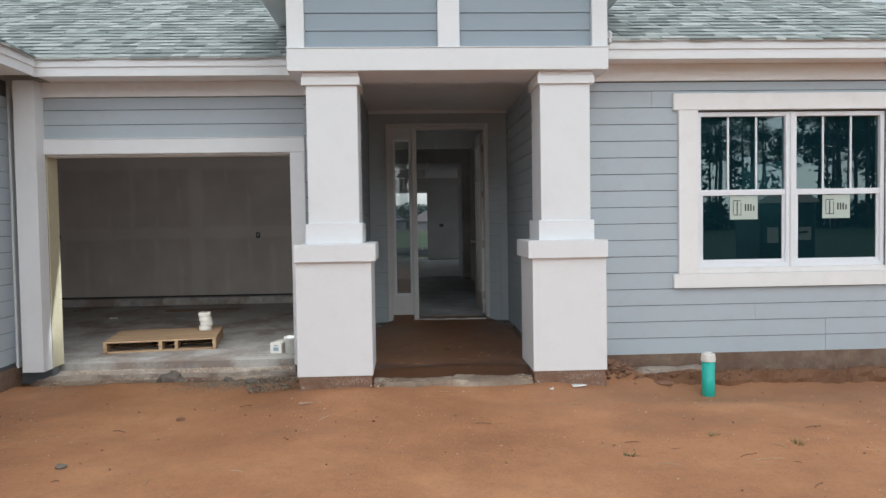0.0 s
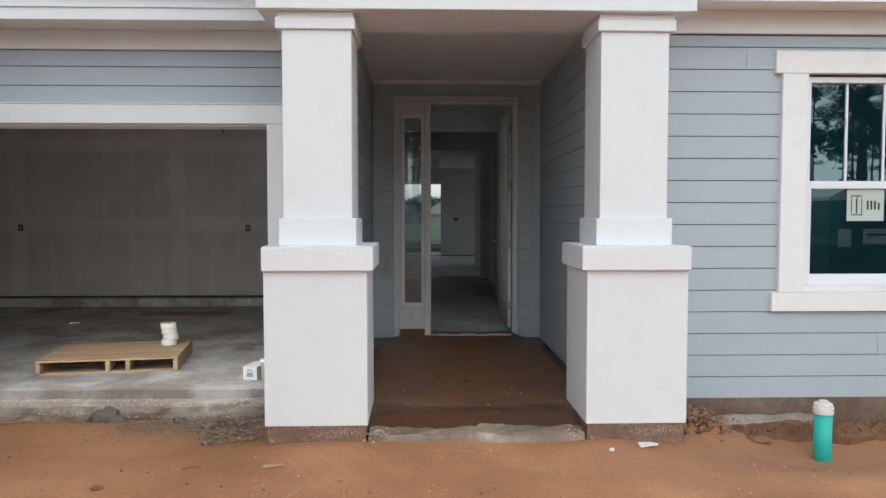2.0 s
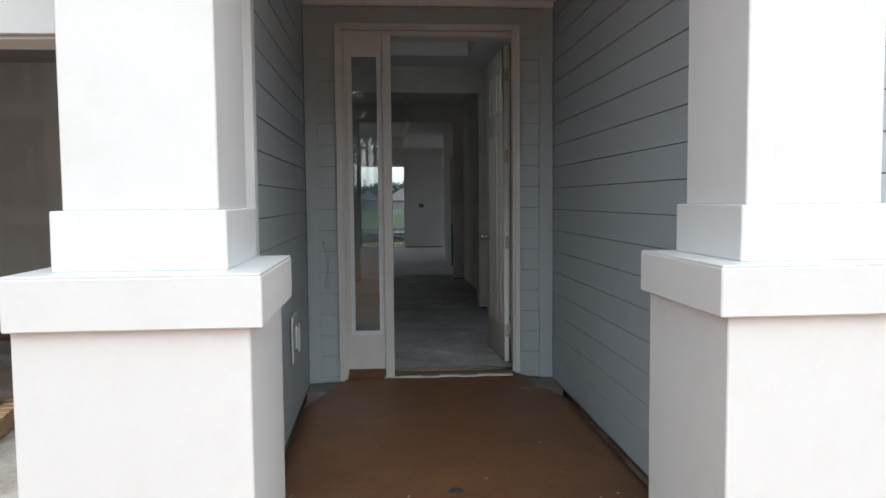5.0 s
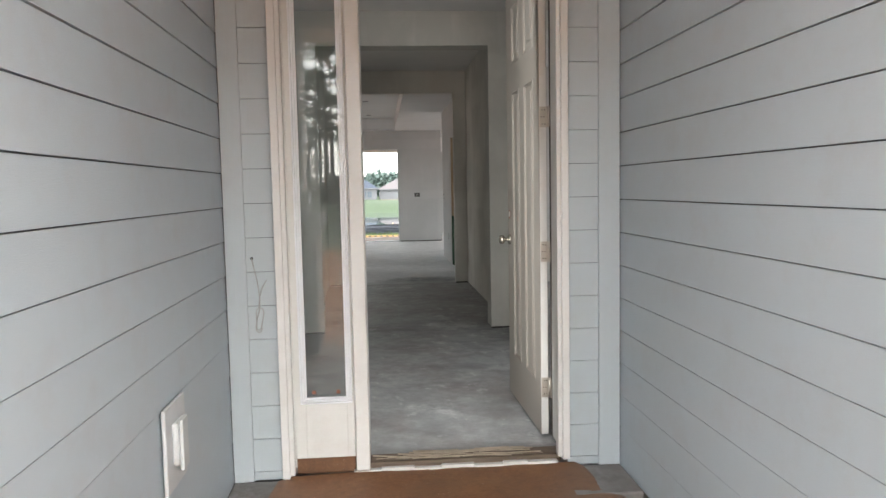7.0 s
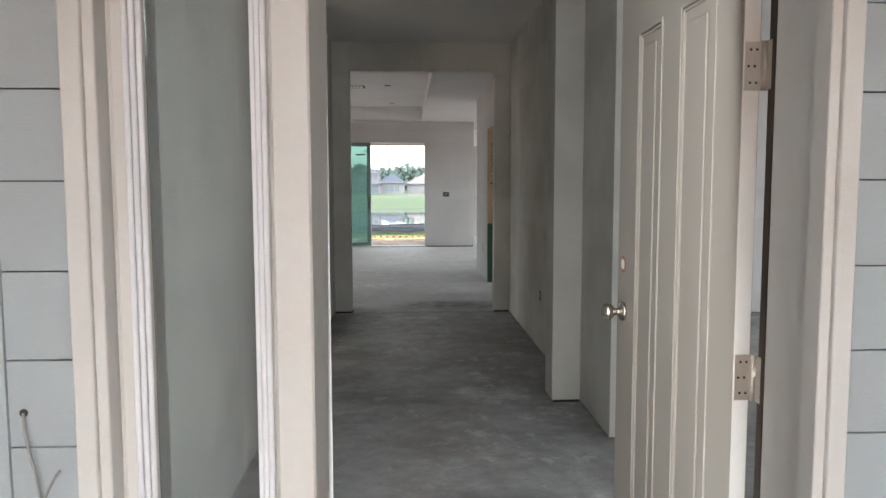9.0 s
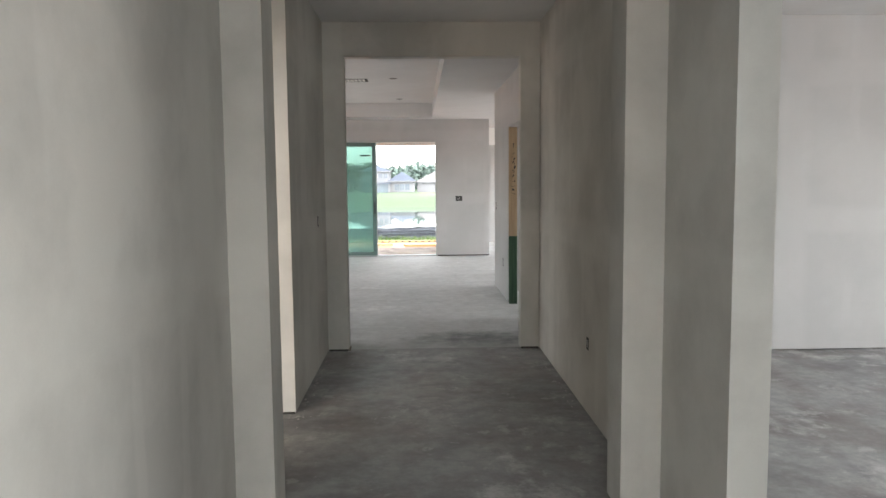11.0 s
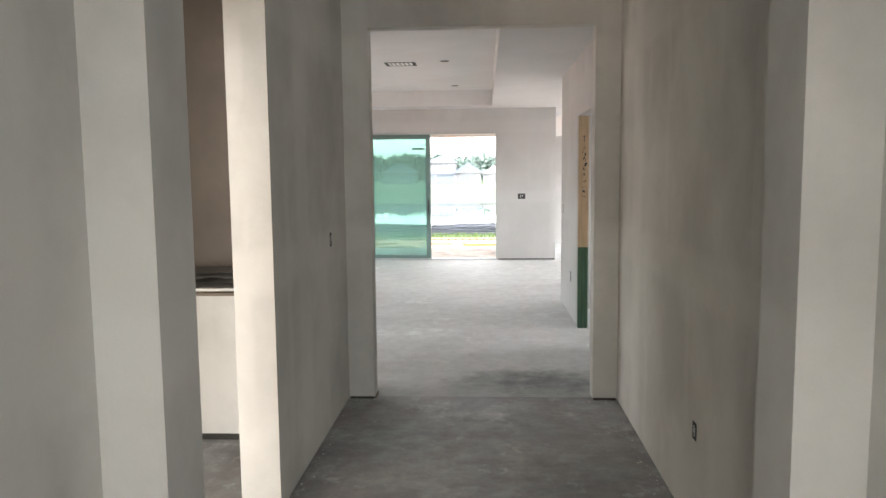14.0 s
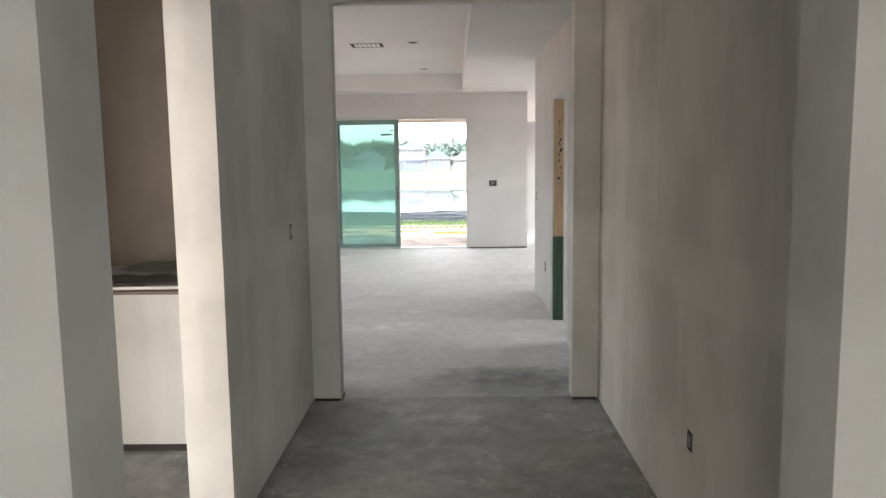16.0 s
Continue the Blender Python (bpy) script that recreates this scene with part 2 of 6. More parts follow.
def make_concrete(name, low, high, pale=(0.50, 0.50, 0.48), mud=0.0, gloss=(0.55, 0.85), smudge=None, stains=0.6):
    m, n, l, b = material(name)
    v = coords(n, l)
    big, mid, fine = noise_tex(n, l, v, 0.55, 6, 0.65), noise_tex(n, l, v, 3.2, 8, 0.7), noise_tex(n, l, v, 45, 5)
    base = ramp(n, l, big, [(0.30, low), (0.66, high)])
    base = mixed(n, l, maths(n, l, "MULTIPLY", ramp(n, l, mid, [(0.38, grey(0)), (0.70, grey(1))]), 0.55), base, pale)
    dark = ramp(n, l, noise_tex(n, l, coords(n, l, (1, 1.3, 1)), 1.3, 9, 0.68), [(0.50, grey(0)), (0.66, grey(1))])
    base = mixed(n, l, maths(n, l, "MULTIPLY", dark, stains), base, tuple(c * 0.45 for c in low))
    if mud:
        spots = ramp(n, l, noise_tex(n, l, coords(n, l, (1.2, 0.9, 1)), 1.4, 9, 0.7), [(0.47, grey(0)), (0.60, grey(1))])
        base = mixed(n, l, maths(n, l, "MULTIPLY", spots, mud), base, (0.13, 0.065, 0.04))
    streak = ramp(n, l, noise_tex(n, l, coords(n, l, (1.3, 1, 1)), 0.9, 9, 0.72), [(0.56, grey(0)), (0.64, grey(1))])
    base = mixed(n, l, maths(n, l, "MULTIPLY", streak, 0.6), base, tuple(min(1, c * 1.2) for c in pale))
    scrape = ramp(n, l, noise_tex(n, l, coords(n, l, (1.1, 1.0, 1)), 4.2, 9, 0.66), [(0.60, grey(0)), (0.64, grey(1))])
    base = mixed(n, l, maths(n, l, "MULTIPLY", scrape, 0.28), base, tuple(min(1, c * 1.3) for c in pale))
    base = mixed(n, l, maths(n, l, "MULTIPLY", ramp(n, l, noise_tex(n, l, v, 9, 7, 0.7), [(0.42, grey(0)), (0.62, grey(1))]), 0.35), base, tuple(c * 0.75 for c in low))
    base = mixed(n, l, maths(n, l, "MULTIPLY", fine, 0.25), base, tuple(c * 0.7 for c in low))
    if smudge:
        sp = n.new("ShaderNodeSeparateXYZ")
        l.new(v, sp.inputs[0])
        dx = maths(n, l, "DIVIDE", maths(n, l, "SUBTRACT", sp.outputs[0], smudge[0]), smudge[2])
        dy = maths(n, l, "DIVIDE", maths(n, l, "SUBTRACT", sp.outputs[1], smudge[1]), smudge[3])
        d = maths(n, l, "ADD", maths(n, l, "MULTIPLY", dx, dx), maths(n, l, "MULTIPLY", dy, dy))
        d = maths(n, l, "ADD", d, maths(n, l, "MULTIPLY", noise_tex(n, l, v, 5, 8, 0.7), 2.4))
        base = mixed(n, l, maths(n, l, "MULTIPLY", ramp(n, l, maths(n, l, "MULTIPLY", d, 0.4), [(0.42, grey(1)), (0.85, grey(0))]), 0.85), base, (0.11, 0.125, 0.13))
        # darker belt with a wavering edge towards low y
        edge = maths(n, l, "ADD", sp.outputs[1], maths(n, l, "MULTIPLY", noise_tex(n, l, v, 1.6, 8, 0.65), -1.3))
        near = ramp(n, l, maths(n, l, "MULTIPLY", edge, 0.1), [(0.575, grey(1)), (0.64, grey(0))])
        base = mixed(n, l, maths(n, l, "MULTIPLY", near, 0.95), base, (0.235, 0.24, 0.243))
    l.new(base, b.inputs["Base Color"])
    l.new(ramp(n, l, mid, [(0.3, grey(gloss[0])), (0.7, grey(gloss[1]))]), b.inputs["Roughness"])
    bump(n, l, b, maths(n, l, "ADD", fine, mid), 0.25, 0.003)
    return m


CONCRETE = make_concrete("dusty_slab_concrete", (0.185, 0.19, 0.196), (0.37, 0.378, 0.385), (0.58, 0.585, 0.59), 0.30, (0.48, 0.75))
PALE_CONCRETE = make_concrete("pale_slab_concrete", (0.54, 0.555, 0.56), (0.74, 0.755, 0.765), (0.82, 0.84, 0.85), 0.0, (0.68, 0.88), (1.25, 7.0, 0.75, 0.42), 0.22)
GARAGE_CONCRETE = make_concrete("muddy_garage_concrete", (0.28, 0.255, 0.23), (0.44, 0.41, 0.38), (0.46, 0.425, 0.385), 0.7)
FOOTING = make_concrete("mud_stained_footing", (0.15, 0.095, 0.065), (0.25, 0.175, 0.125), (0.32, 0.25, 0.19), 0.7)
FOOTING_GREY = make_concrete("damp_grey_concrete", (0.15, 0.15, 0.15), (0.25, 0.25, 0.245), (0.30, 0.30, 0.30), 0.3)
MUDDY_CONCRETE = make_concrete("mud_smeared_concrete", (0.19, 0.13, 0.09), (0.34, 0.26, 0.19), (0.48, 0.40, 0.32), 0.95)
LIP_CONCRETE = make_concrete("tan_damp_concrete", (0.27, 0.20, 0.145), (0.43, 0.35, 0.265), (0.58, 0.50, 0.40), 0.6)
ROUGH_CONCRETE = make_concrete("rough_footing_concrete", (0.26, 0.21, 0.17), (0.44, 0.38, 0.32), (0.60, 0.54, 0.46), 0.5)


def make_stucco():
    m, n, l, b = material("drip_stained_rough_footing")
    v = coords(n, l)
    big, drip, grit = noise_tex(n, l, v, 4, 6, 0.7), noise_tex(n, l, coords(n, l, (1, 1, 0.3)), 150, 4, 0.6), noise_tex(n, l, v, 90, 4, 0.7)
    base = ramp(n, l, big, [(0.3, (0.14, 0.075, 0.048)), (0.7, (0.26, 0.155, 0.105))])
    fade = ramp(n, l, noise_tex(n, l, coords(n, l, (1, 1, 5)), 5, 4), [(0.40, grey(0)), (0.62, grey(1))])
    base = mixed(n, l, maths(n, l, "MULTIPLY", maths(n, l, "MULTIPLY", ramp(n, l, drip, [(0.50, grey(0)), (0.60, grey(1))]), fade), 0.8), base, (0.55, 0.47, 0.40))
    l.new(base, b.inputs["Base Color"])
    b.inputs["Roughness"].default_value = 0.9
    bump(n, l, b, maths(n, l, "ADD", grit, drip), 0.8, 0.006)
    return m


STUCCO = make_stucco()


def make_drywall(name, tone=1.0, tint=(1, 1, 1), seams=0.32, patches=0.55):
    """Grey gypsum paper with paler bands of joint compound along the seams and over the screws."""
    m, n, l, b = material(name)
    v = coords(n, l)
    tc, s = n.new("ShaderNodeTexCoord"), n.new("ShaderNodeSeparateXYZ")
    l.new(tc.outputs["Object"], s.inputs[0])
    wob = maths(n, l, "MULTIPLY", noise_tex(n, l, v, 2.5, 4), 0.10)
    along = maths(n, l, "ADD", maths(n, l, "ADD", s.outputs[0], s.outputs[1]), wob)
    up = maths(n, l, "ADD", s.outputs[2], wob)

    def band(value, period, offset, width):
        f = maths(n, l, "FRACT", maths(n, l, "ADD", maths(n, l, "DIVIDE", value, period), offset))
        d = maths(n, l, "MULTIPLY", maths(n, l, "ABSOLUTE", maths(n, l, "SUBTRACT", f, 0.5)), period)
        return ramp(n, l, maths(n, l, "DIVIDE", d, width), [(0.55, grey(1)), (1.0, grey(0))])

    seam_v, seam_h = band(along, 2.44, 0.31, 0.16), band(up, 1.22, 0.54, 0.13)
    screws = maths(n, l, "MULTIPLY", band(along, 0.406, 0.1, 0.05), ramp(n, l, noise_tex(n, l, coords(n, l, (1, 1, 0.35)), 2.3, 2), [(0.5, grey(0)), (0.56, grey(1))]))
    fill = maths(n, l, "MAXIMUM", maths(n, l, "MAXIMUM", seam_v, seam_h), maths(n, l, "MULTIPLY", screws, 0.7))
    cloud = noise_tex(n, l, v, 1.1, 6, 0.6)
    paper = tuple(0.40 * tone * c for c in tint)
    mudded = tuple(0.56 * tone * c for c in tint)
    base = mixed(n, l, maths(n, l, "MULTIPLY", fill, seams), paper, mudded)
    base = mixed(n, l, maths(n, l, "MULTIPLY", ramp(n, l, cloud, [(0.40, grey(0)), (0.60, grey(1))]), patches), base, tuple(c * 1.08 for c in mudded))
    fine = noise_tex(n, l, v, 120, 3)
    base = mixed(n, l, maths(n, l, "MULTIPLY", fine, 0.12), base, tuple(c * 0.6 for c in paper))
    l.new(base, b.inputs["Base Color"])
    b.inputs["Roughness"].default_value = 0.9
    bump(n, l, b, maths(n, l, "ADD", fine, maths(n, l, "MULTIPLY", cloud, 2)), 0.15, 0.002)
    return m


DRYWALL = make_drywall("taped_drywall", 1.12, (1, 0.985, 0.925))
DRYWALL_PALE = make_drywall("primed_drywall", 1.13, (1, 1, 1), 0.15, 0.18)
# brown drywall, toned down further for the shade inside the recess
DRYWALL_BROWN = make_drywall("brown_drywall_in_recess_shade", 0.50, (1, 0.86, 0.74))
DRYWALL_GARAGE = make_drywall("bare_garage_drywall", 0.84, (1, 0.885, 0.80), 0.38, 0.3)
CEILING = make_drywall("sanded_ceiling_board", 1.5, (1, 1, 1), 0.06, 0.12)


def make_shingle():
    m, n, l, b = material("weathered_green_grey_shingle")
    g = n.new("ShaderNodeNewGeometry")
    c = ramp(n, l, g.outputs["Random Per Island"], [(0.0, (0.31, 0.35, 0.34)), (0.45, (0.48, 0.525, 0.51)), (1.0, (0.72, 0.755, 0.735))])
    f = noise_tex(n, l, coords(n, l), 160, 3, 0.7)
    l.new(mixed(n, l, maths(n, l, "MULTIPLY", f, 0.45), c, (0.12, 0.14, 0.13)), b.inputs["Base Color"])
    b.inputs["Roughness"].default_value = 0.95
    bump(n, l, b, f, 0.6, 0.003)
    return m


SHINGLE = make_shingle()
SHINGLE_SHADE = plain("granules_and_tab_shade", (0.10, 0.115, 0.12), 0.95, scale=120, vary=0.2)


def make_wood(name, a, c, scale=3.0, axis=(1, 14, 14), rough=0.7):
    m, n, l, b = material(name)
    oi = n.new("ShaderNodeObjectInfo")
    f = noise_tex(n, l, coords(n, l, axis), scale, 6, 0.6)
    col = ramp(n, l, f, [(0.3, a), (0.7, c)])
    l.new(mixed(n, l, maths(n, l, "MULTIPLY", oi.outputs["Random"], 0.35), col, tuple(x * 0.6 for x in a)), b.inputs["Base Color"])
    b.inputs["Roughness"].default_value = rough
    bump(n, l, b, f, 0.3, 0.002)
    return m


PINE = make_wood("new_pallet_pine", (0.25, 0.15, 0.08), (0.42, 0.28, 0.16))
STUD = make_wood("raw_stud_pine", (0.40, 0.28, 0.17), (0.56, 0.42, 0.28), 3, (14, 14, 1))
STUD_GREEN = make_wood("green_treated_pine", (0.015, 0.05, 0.03), (0.05, 0.11, 0.06), 3, (14, 14, 1))
YELLOW_WOOD = make_wood("yellow_form_board", (0.28, 0.19, 0.07), (0.40, 0.30, 0.14))
BARK = make_wood("pine_bark", (0.08, 0.06, 0.05), (0.20, 0.15, 0.12), 6, (3, 3, 1), 0.9)


def make_leaf(name, a, c):
    m, n, l, b = material(name)
    g = n.new("ShaderNodeNewGeometry")
    l.new(ramp(n, l, g.outputs["Random Per Island"], [(0, a), (1, c)]), b.inputs["Base Color"])
    b.inputs["Roughness"].default_value = 0.6
    return m


NEEDLES = make_leaf("pine_needles", (0.02, 0.045, 0.02), (0.06, 0.11, 0.04))
# both leaf colours below have the air's haze mixed in, paler and bluer
LEAVES = make_leaf("hazed_broad_leaves", (0.05, 0.085, 0.06), (0.075, 0.115, 0.085))
FAR_LEAVES = make_leaf("hazed_far_leaves", (0.055, 0.085, 0.078), (0.078, 0.115, 0.102))
GRASS = make_leaf("grass_blades", (0.035, 0.07, 0.014), (0.08, 0.12, 0.03))


def make_glass(name, tint=(0.92, 0.96, 0.95), ior=1.5, gloss=(1, 1, 1), film=None, dusty=False):
    m, n, l, b = material(name)
    n.remove(b)
    tr, gl, mx, fr = n.new("ShaderNodeBsdfTransparent"), n.new("ShaderNodeBsdfGlossy"), n.new("ShaderNodeMixShader"), n.new("ShaderNodeFresnel")
    tr.inputs[0].default_value, gl.inputs["Roughness"].default_value, fr.inputs[0].default_value = (*tint, 1), 0.0, ior
    gl.inputs[0].default_value = (*gloss, 1)
    l.new(fr.outputs[0], mx.inputs[0]), l.new(tr.outputs[0], mx.inputs[1]), l.new(gl.outputs[0], mx.inputs[2])
    out = mx.outputs[0]
    if film:
        df, ad = n.new("ShaderNodeBsdfTranslucent" if dusty else "ShaderNodeBsdfDiffuse"), n.new("ShaderNodeAddShader")
        df.inputs[0].default_value = (*film, 1)
        l.new(out, ad.inputs[0]), l.new(df.outputs[0], ad.inputs[1])
        out = ad.outputs[0]
    l.new(out, n["Material Output"].inputs[0])
    return m


GLASS = make_glass("clear_glass", (0.70, 0.725, 0.73), film=(0.035, 0.037, 0.037))
WINDOW_GLASS = make_glass("coated_window_glass", (0.10, 0.18, 0.19), 2.0, (0.80, 0.98, 1.0), (0.003, 0.014, 0.019))
SLIDER_GLASS = make_glass("green_tinted_glass", (0.27, 0.37, 0.35), film=(0.075, 0.115, 0.105), dusty=True)


def make_water():
    m, n, l, b = material("still_pond_water")
    b.inputs["Base Color"].default_value, b.inputs["Roughness"].default_value, b.inputs["IOR"].default_value = (0.05, 0.07, 0.07, 1), 0.03, 1.33
    b.inputs["Specular IOR Level"].default_value = 0.8
    bump(n, l, b, noise_tex(n, l, coords(n, l, (0.3, 1.2, 1)), 1.5, 3), 0.06, 0.02)
    return m


WATER = make_water()
HOUSE_WHITE = plain("white_house_siding", (0.105, 0.11, 0.122), 0.7)
HOUSE_ROOF = plain("slate_house_roof", (0.04, 0.052, 0.075), 0.9)
PALE_ROOF = plain("pale_brown_roof", (0.12, 0.11, 0.115), 0.9)
HOUSE_GLASS = plain("dark_house_pane", (0.06, 0.08, 0.10), 0.2)


# ---- mesh helpers ----
def box(bm, x0, x1, y0, y1, z0, z1, bevel=0.0, m=None):
    vs = [bm.verts.new((x, y, z)) for x in (x0, x1) for y in (y0, y1) for z in (z0, z1)]
    fs = [bm.faces.new([vs[i] for i in q]) for q in ((0, 1, 3, 2), (4, 6, 7, 5), (0, 4, 5, 1), (2, 3, 7, 6), (0, 2, 6, 4), (1, 5, 7, 3))]
    if bevel:
        out = bmesh.ops.bevel(bm, geom=list({e for f in fs for e in f.edges}), offset=bevel, segments=1, affect="EDGES", profile=0.5)
        vs = list({v for f in out["faces"] for v in f.verts})
    if m is not None:
        bmesh.ops.transform(bm, matrix=m, verts=vs)
    return bm


def cyl(bm, x, y, z0, z1, r0, r1=None, seg=20, m=None):
    r1 = r0 if r1 is None else r1
    lo = [bm.verts.new((x + r0 * math.cos(a), y + r0 * math.sin(a), z0)) for a in (2 * math.pi * i / seg for i in range(seg))]
    hi = [bm.verts.new((x + r1 * math.cos(a), y + r1 * math.sin(a), z1)) for a in (2 * math.pi * i / seg for i in range(seg))]
    for i in range(seg):
        bm.faces.new((lo[i], lo[(i + 1) % seg], hi[(i + 1) % seg], hi[i])).smooth = True
    bm.faces.new(lo[::-1]), bm.faces.new(hi)
    if m is not None:
        bmesh.ops.transform(bm, matrix=m, verts=lo + hi)
    return bm


def revolve(bm, profile, seg=24, m=None):
    """profile: (radius, height) rows, turned round z."""
    rings = [[bm.verts.new((r * math.cos(a), r * math.sin(a), z)) for a in (2 * math.pi * i / seg for i in range(seg))] for r, z in profile]
    for a, b in zip(rings, rings[1:]):
        for i in range(seg):
            bm.faces.new((a[i], a[(i + 1) % seg], b[(i + 1) % seg], b[i])).smooth = True
    bm.faces.new(rings[0][::-1]), bm.faces.new(rings[-1])
    if m is not None:
        bmesh.ops.transform(bm, matrix=m, verts=[v for r in rings for v in r])
    return bm


def prism(bm, points, axis, a, b):
    """A polygon in the plane across the axis ("x": points are (y, z); "y": (x, z)), drawn out from a to b."""
    def at(p, q):
        return (q, p[0], p[1]) if axis == "x" else (p[0], q, p[1]) if axis == "y" else (p[0], p[1], q)
    lo, hi = [bm.verts.new(at(p, a)) for p in points], [bm.verts.new(at(p, b)) for p in points]
    n = len(points)
    for i in range(n):
        bm.faces.new((lo[i], lo[(i + 1) % n], hi[(i + 1) % n], hi[i]))
    bm.faces.new(lo[::-1]), bm.faces.new(hi)
    return bm


def part(name, bm, mat, parent=None, label="", kind=""):
    bmesh.ops.recalc_face_normals(bm, faces=bm.faces)
    me = bpy.data.meshes.new(name)
    bm.to_mesh(me)
    bm.free()
    me.materials.append(mat)
    ob = new(name, me)
    ob.parent = parent
    return tagged(ob, label, kind=kind)


def raw(name, verts, faces, mat, parent=None, label="", kind=""):
    me = bpy.data.meshes.new(name)
    me.from_pydata(verts, [], faces)
    me.materials.append(mat)
    ob = new(name, me)
    ob.parent = parent
    return tagged(ob, label, kind=kind)


def thing(name, place, label, category, group=""):
    ob = new(name)
    ob.location = place
    return tagged(ob, label, category, group)


def boxes(*rows, bevel=0.0):
    bm = bmesh.new()
    for r in rows:
        box(bm, *r, bevel=bevel)
    return bm


def structure(name, bm, mat, label, category="wall"):
    ob = part(name, bm, mat)
    return tagged(ob, label, category, kind="structure")


def wall_mesh(axis, face, back, u0, u1, z0, z1, openings=()):
    """An upright wall between the planes face and back, along u, with rectangular openings (u0, u1, z0, z1)."""
    us = sorted({u0, u1, *(o for a in openings for o in a[:2] if u0 < o < u1)})
    zs = sorted({z0, z1, *(o for a in openings for o in a[2:] if z0 < o < z1)})
    bm, seen = bmesh.new(), {}

    def v(u, d, z):
        key = (round(u, 5), round(d, 5), round(z, 5))
        if key not in seen:
            seen[key] = bm.verts.new((d, u, z) if axis == "x" else (u, d, z))
        return seen[key]

    def solid(i, j):
        if not (0 <= i < len(us) - 1 and 0 <= j < len(zs) - 1):
            return False
        u, z = (us[i] + us[i + 1]) / 2, (zs[j] + zs[j + 1]) / 2
        return not any(a < u < b and c < z < d for a, b, c, d in openings)

    for i in range(len(us) - 1):
        for j in range(len(zs) - 1):
            if not solid(i, j):
                continue
            a, b, c, d = us[i], us[i + 1], zs[j], zs[j + 1]
            for p in (face, back):
                bm.faces.new((v(a, p, c), v(b, p, c), v(b, p, d), v(a, p, d)))
            for ok, q in ((solid(i - 1, j), (a, a, c, d)), (solid(i + 1, j), (b, b, c, d))):
                if not ok:
                    bm.faces.new((v(q[0], face, c), v(q[0], back, c), v(q[0], back, d), v(q[0], face, d)))
            for ok, z in ((solid(i, j - 1), c), (solid(i, j + 1), d)):
                if not ok:
                    bm.faces.new((v(a, face, z), v(b, face, z), v(b, back, z), v(a, back, z)))
    return bm


# ---- plan: walls, in metres from the front door's threshold ----
X_L, X_R = -0.066, 1.77          # foyer and corridor side walls
PL, PR = -0.07, 1.72            # porch side walls
FACADE, GARAGE = -2.75, -2.13   # front planes of the bedroom wall and of the garage wall
SOFFIT = 2.69


def wall(name, axis, face, back, u0, u1, z0, z1, mat, label, openings=()):
    return structure(name, wall_mesh(axis, face, back, u0, u1, z0, z1, openings), mat, label)


# bearing walls of the house
wall_bedroom = wall("wall_bedroom_front", "y", FACADE + 0.016, FACADE + 0.16, PR + 0.016, 6.9, -0.03, 2.72, SHADE_SHEATHING, "front wall with pale blue lap siding", [(3.15, 4.985, 0.765, 2.25)])
wall_porch_r = wall("wall_porch_east", "x", PR + 0.016, PR + 0.14, FACADE + 0.16, 0.03, -0.05, 2.72, SHADE_SHEATHING, "side wall of the porch with pale blue lap siding")
wall_porch_l = wall("wall_porch_west", "x", PL - 0.016, PL - 0.17, GARAGE + 0.16, 0.03, -0.3, 2.72, SHADE_SHEATHING, "side wall of the porch with pale blue lap siding")
wall_garage = wall("wall_garage_front", "y", GARAGE + 0.016, GARAGE + 0.16, -3.44, PL - 0.016, -0.3, 2.68, SHADE_SHEATHING, "garage wall with pale blue siding round the open doorway", [(-3.14, -0.746, -0.4, 1.97)])
wall_wing = wall("wall_garage_wing", "x", -3.456, -3.6, -7.0, GARAGE + 0.16, -0.1, 2.68, SHADE_SHEATHING, "wall of the projecting garage wing with pale blue siding")
wall_door = wall("wall_front_door", "y", 0.03, 0.26, PL - 0.17, PR + 0.14, -0.02, 2.80, SHADE_SHEATHING, "entry wall round the front door", [(0.17, 1.468, -0.1, 2.495)])
structure("foyer_entry_lining", boxes((PL - 0.0, 0.16, 0.262, 0.27, 0.012, 2.80), (1.469, 1.77, 0.262, 0.27, 0.012, 2.80), (0.16, 1.46, 0.262, 0.27, 2.50, 2.80)), DRYWALL, "drywall round the inside of the front door", "wall")
wall("wall_foyer_west", "x", X_L, X_L - 0.16, 0.262, 3.25, 0.012, 2.80, DRYWALL, "taped grey drywall of the foyer")
wall("wall_foyer_east", "x", X_R, X_R + 0.14, 0.272, 3.25, 0.012, 2.80, DRYWALL, "taped grey drywall of the foyer with a cased opening", [(0.75, 2.56, -0.1, 2.44)])
wall("wall_arch", "y", 3.25, 3.48, X_L - 0.16, X_R + 0.14, 0.012, 2.80, DRYWALL, "square drywall arch between foyer and corridor", [(0.10, 1.595, -0.1, 2.505)])
wall("wall_corridor_east", "x", X_R + 0.002, X_R + 0.14, 3.48, 6.54, 0.012, 2.80, DRYWALL, "taped grey drywall of the corridor")
wall("wall_corridor_west", "x", -0.065, -0.25, 4.79, 6.54, 0.012, 2.80, DRYWALL, "short drywall wall of the corridor beside a side passage")
wall("wall_great_room_south", "y", 6.54, 6.67, -5.0, 5.2, 0.012, 2.80, DRYWALL, "drywall wall with a tall square opening to the great room", [(0.112, 1.608, -0.1, 2.515)])
wall("wall_great_room_east", "x", 1.79, 1.90, 6.67, 10.5, 0.012, 2.654, DRYWALL_PALE, "pale drywall wall of the great room with a doorway", [(8.02, 8.94, -0.1, 2.09)])
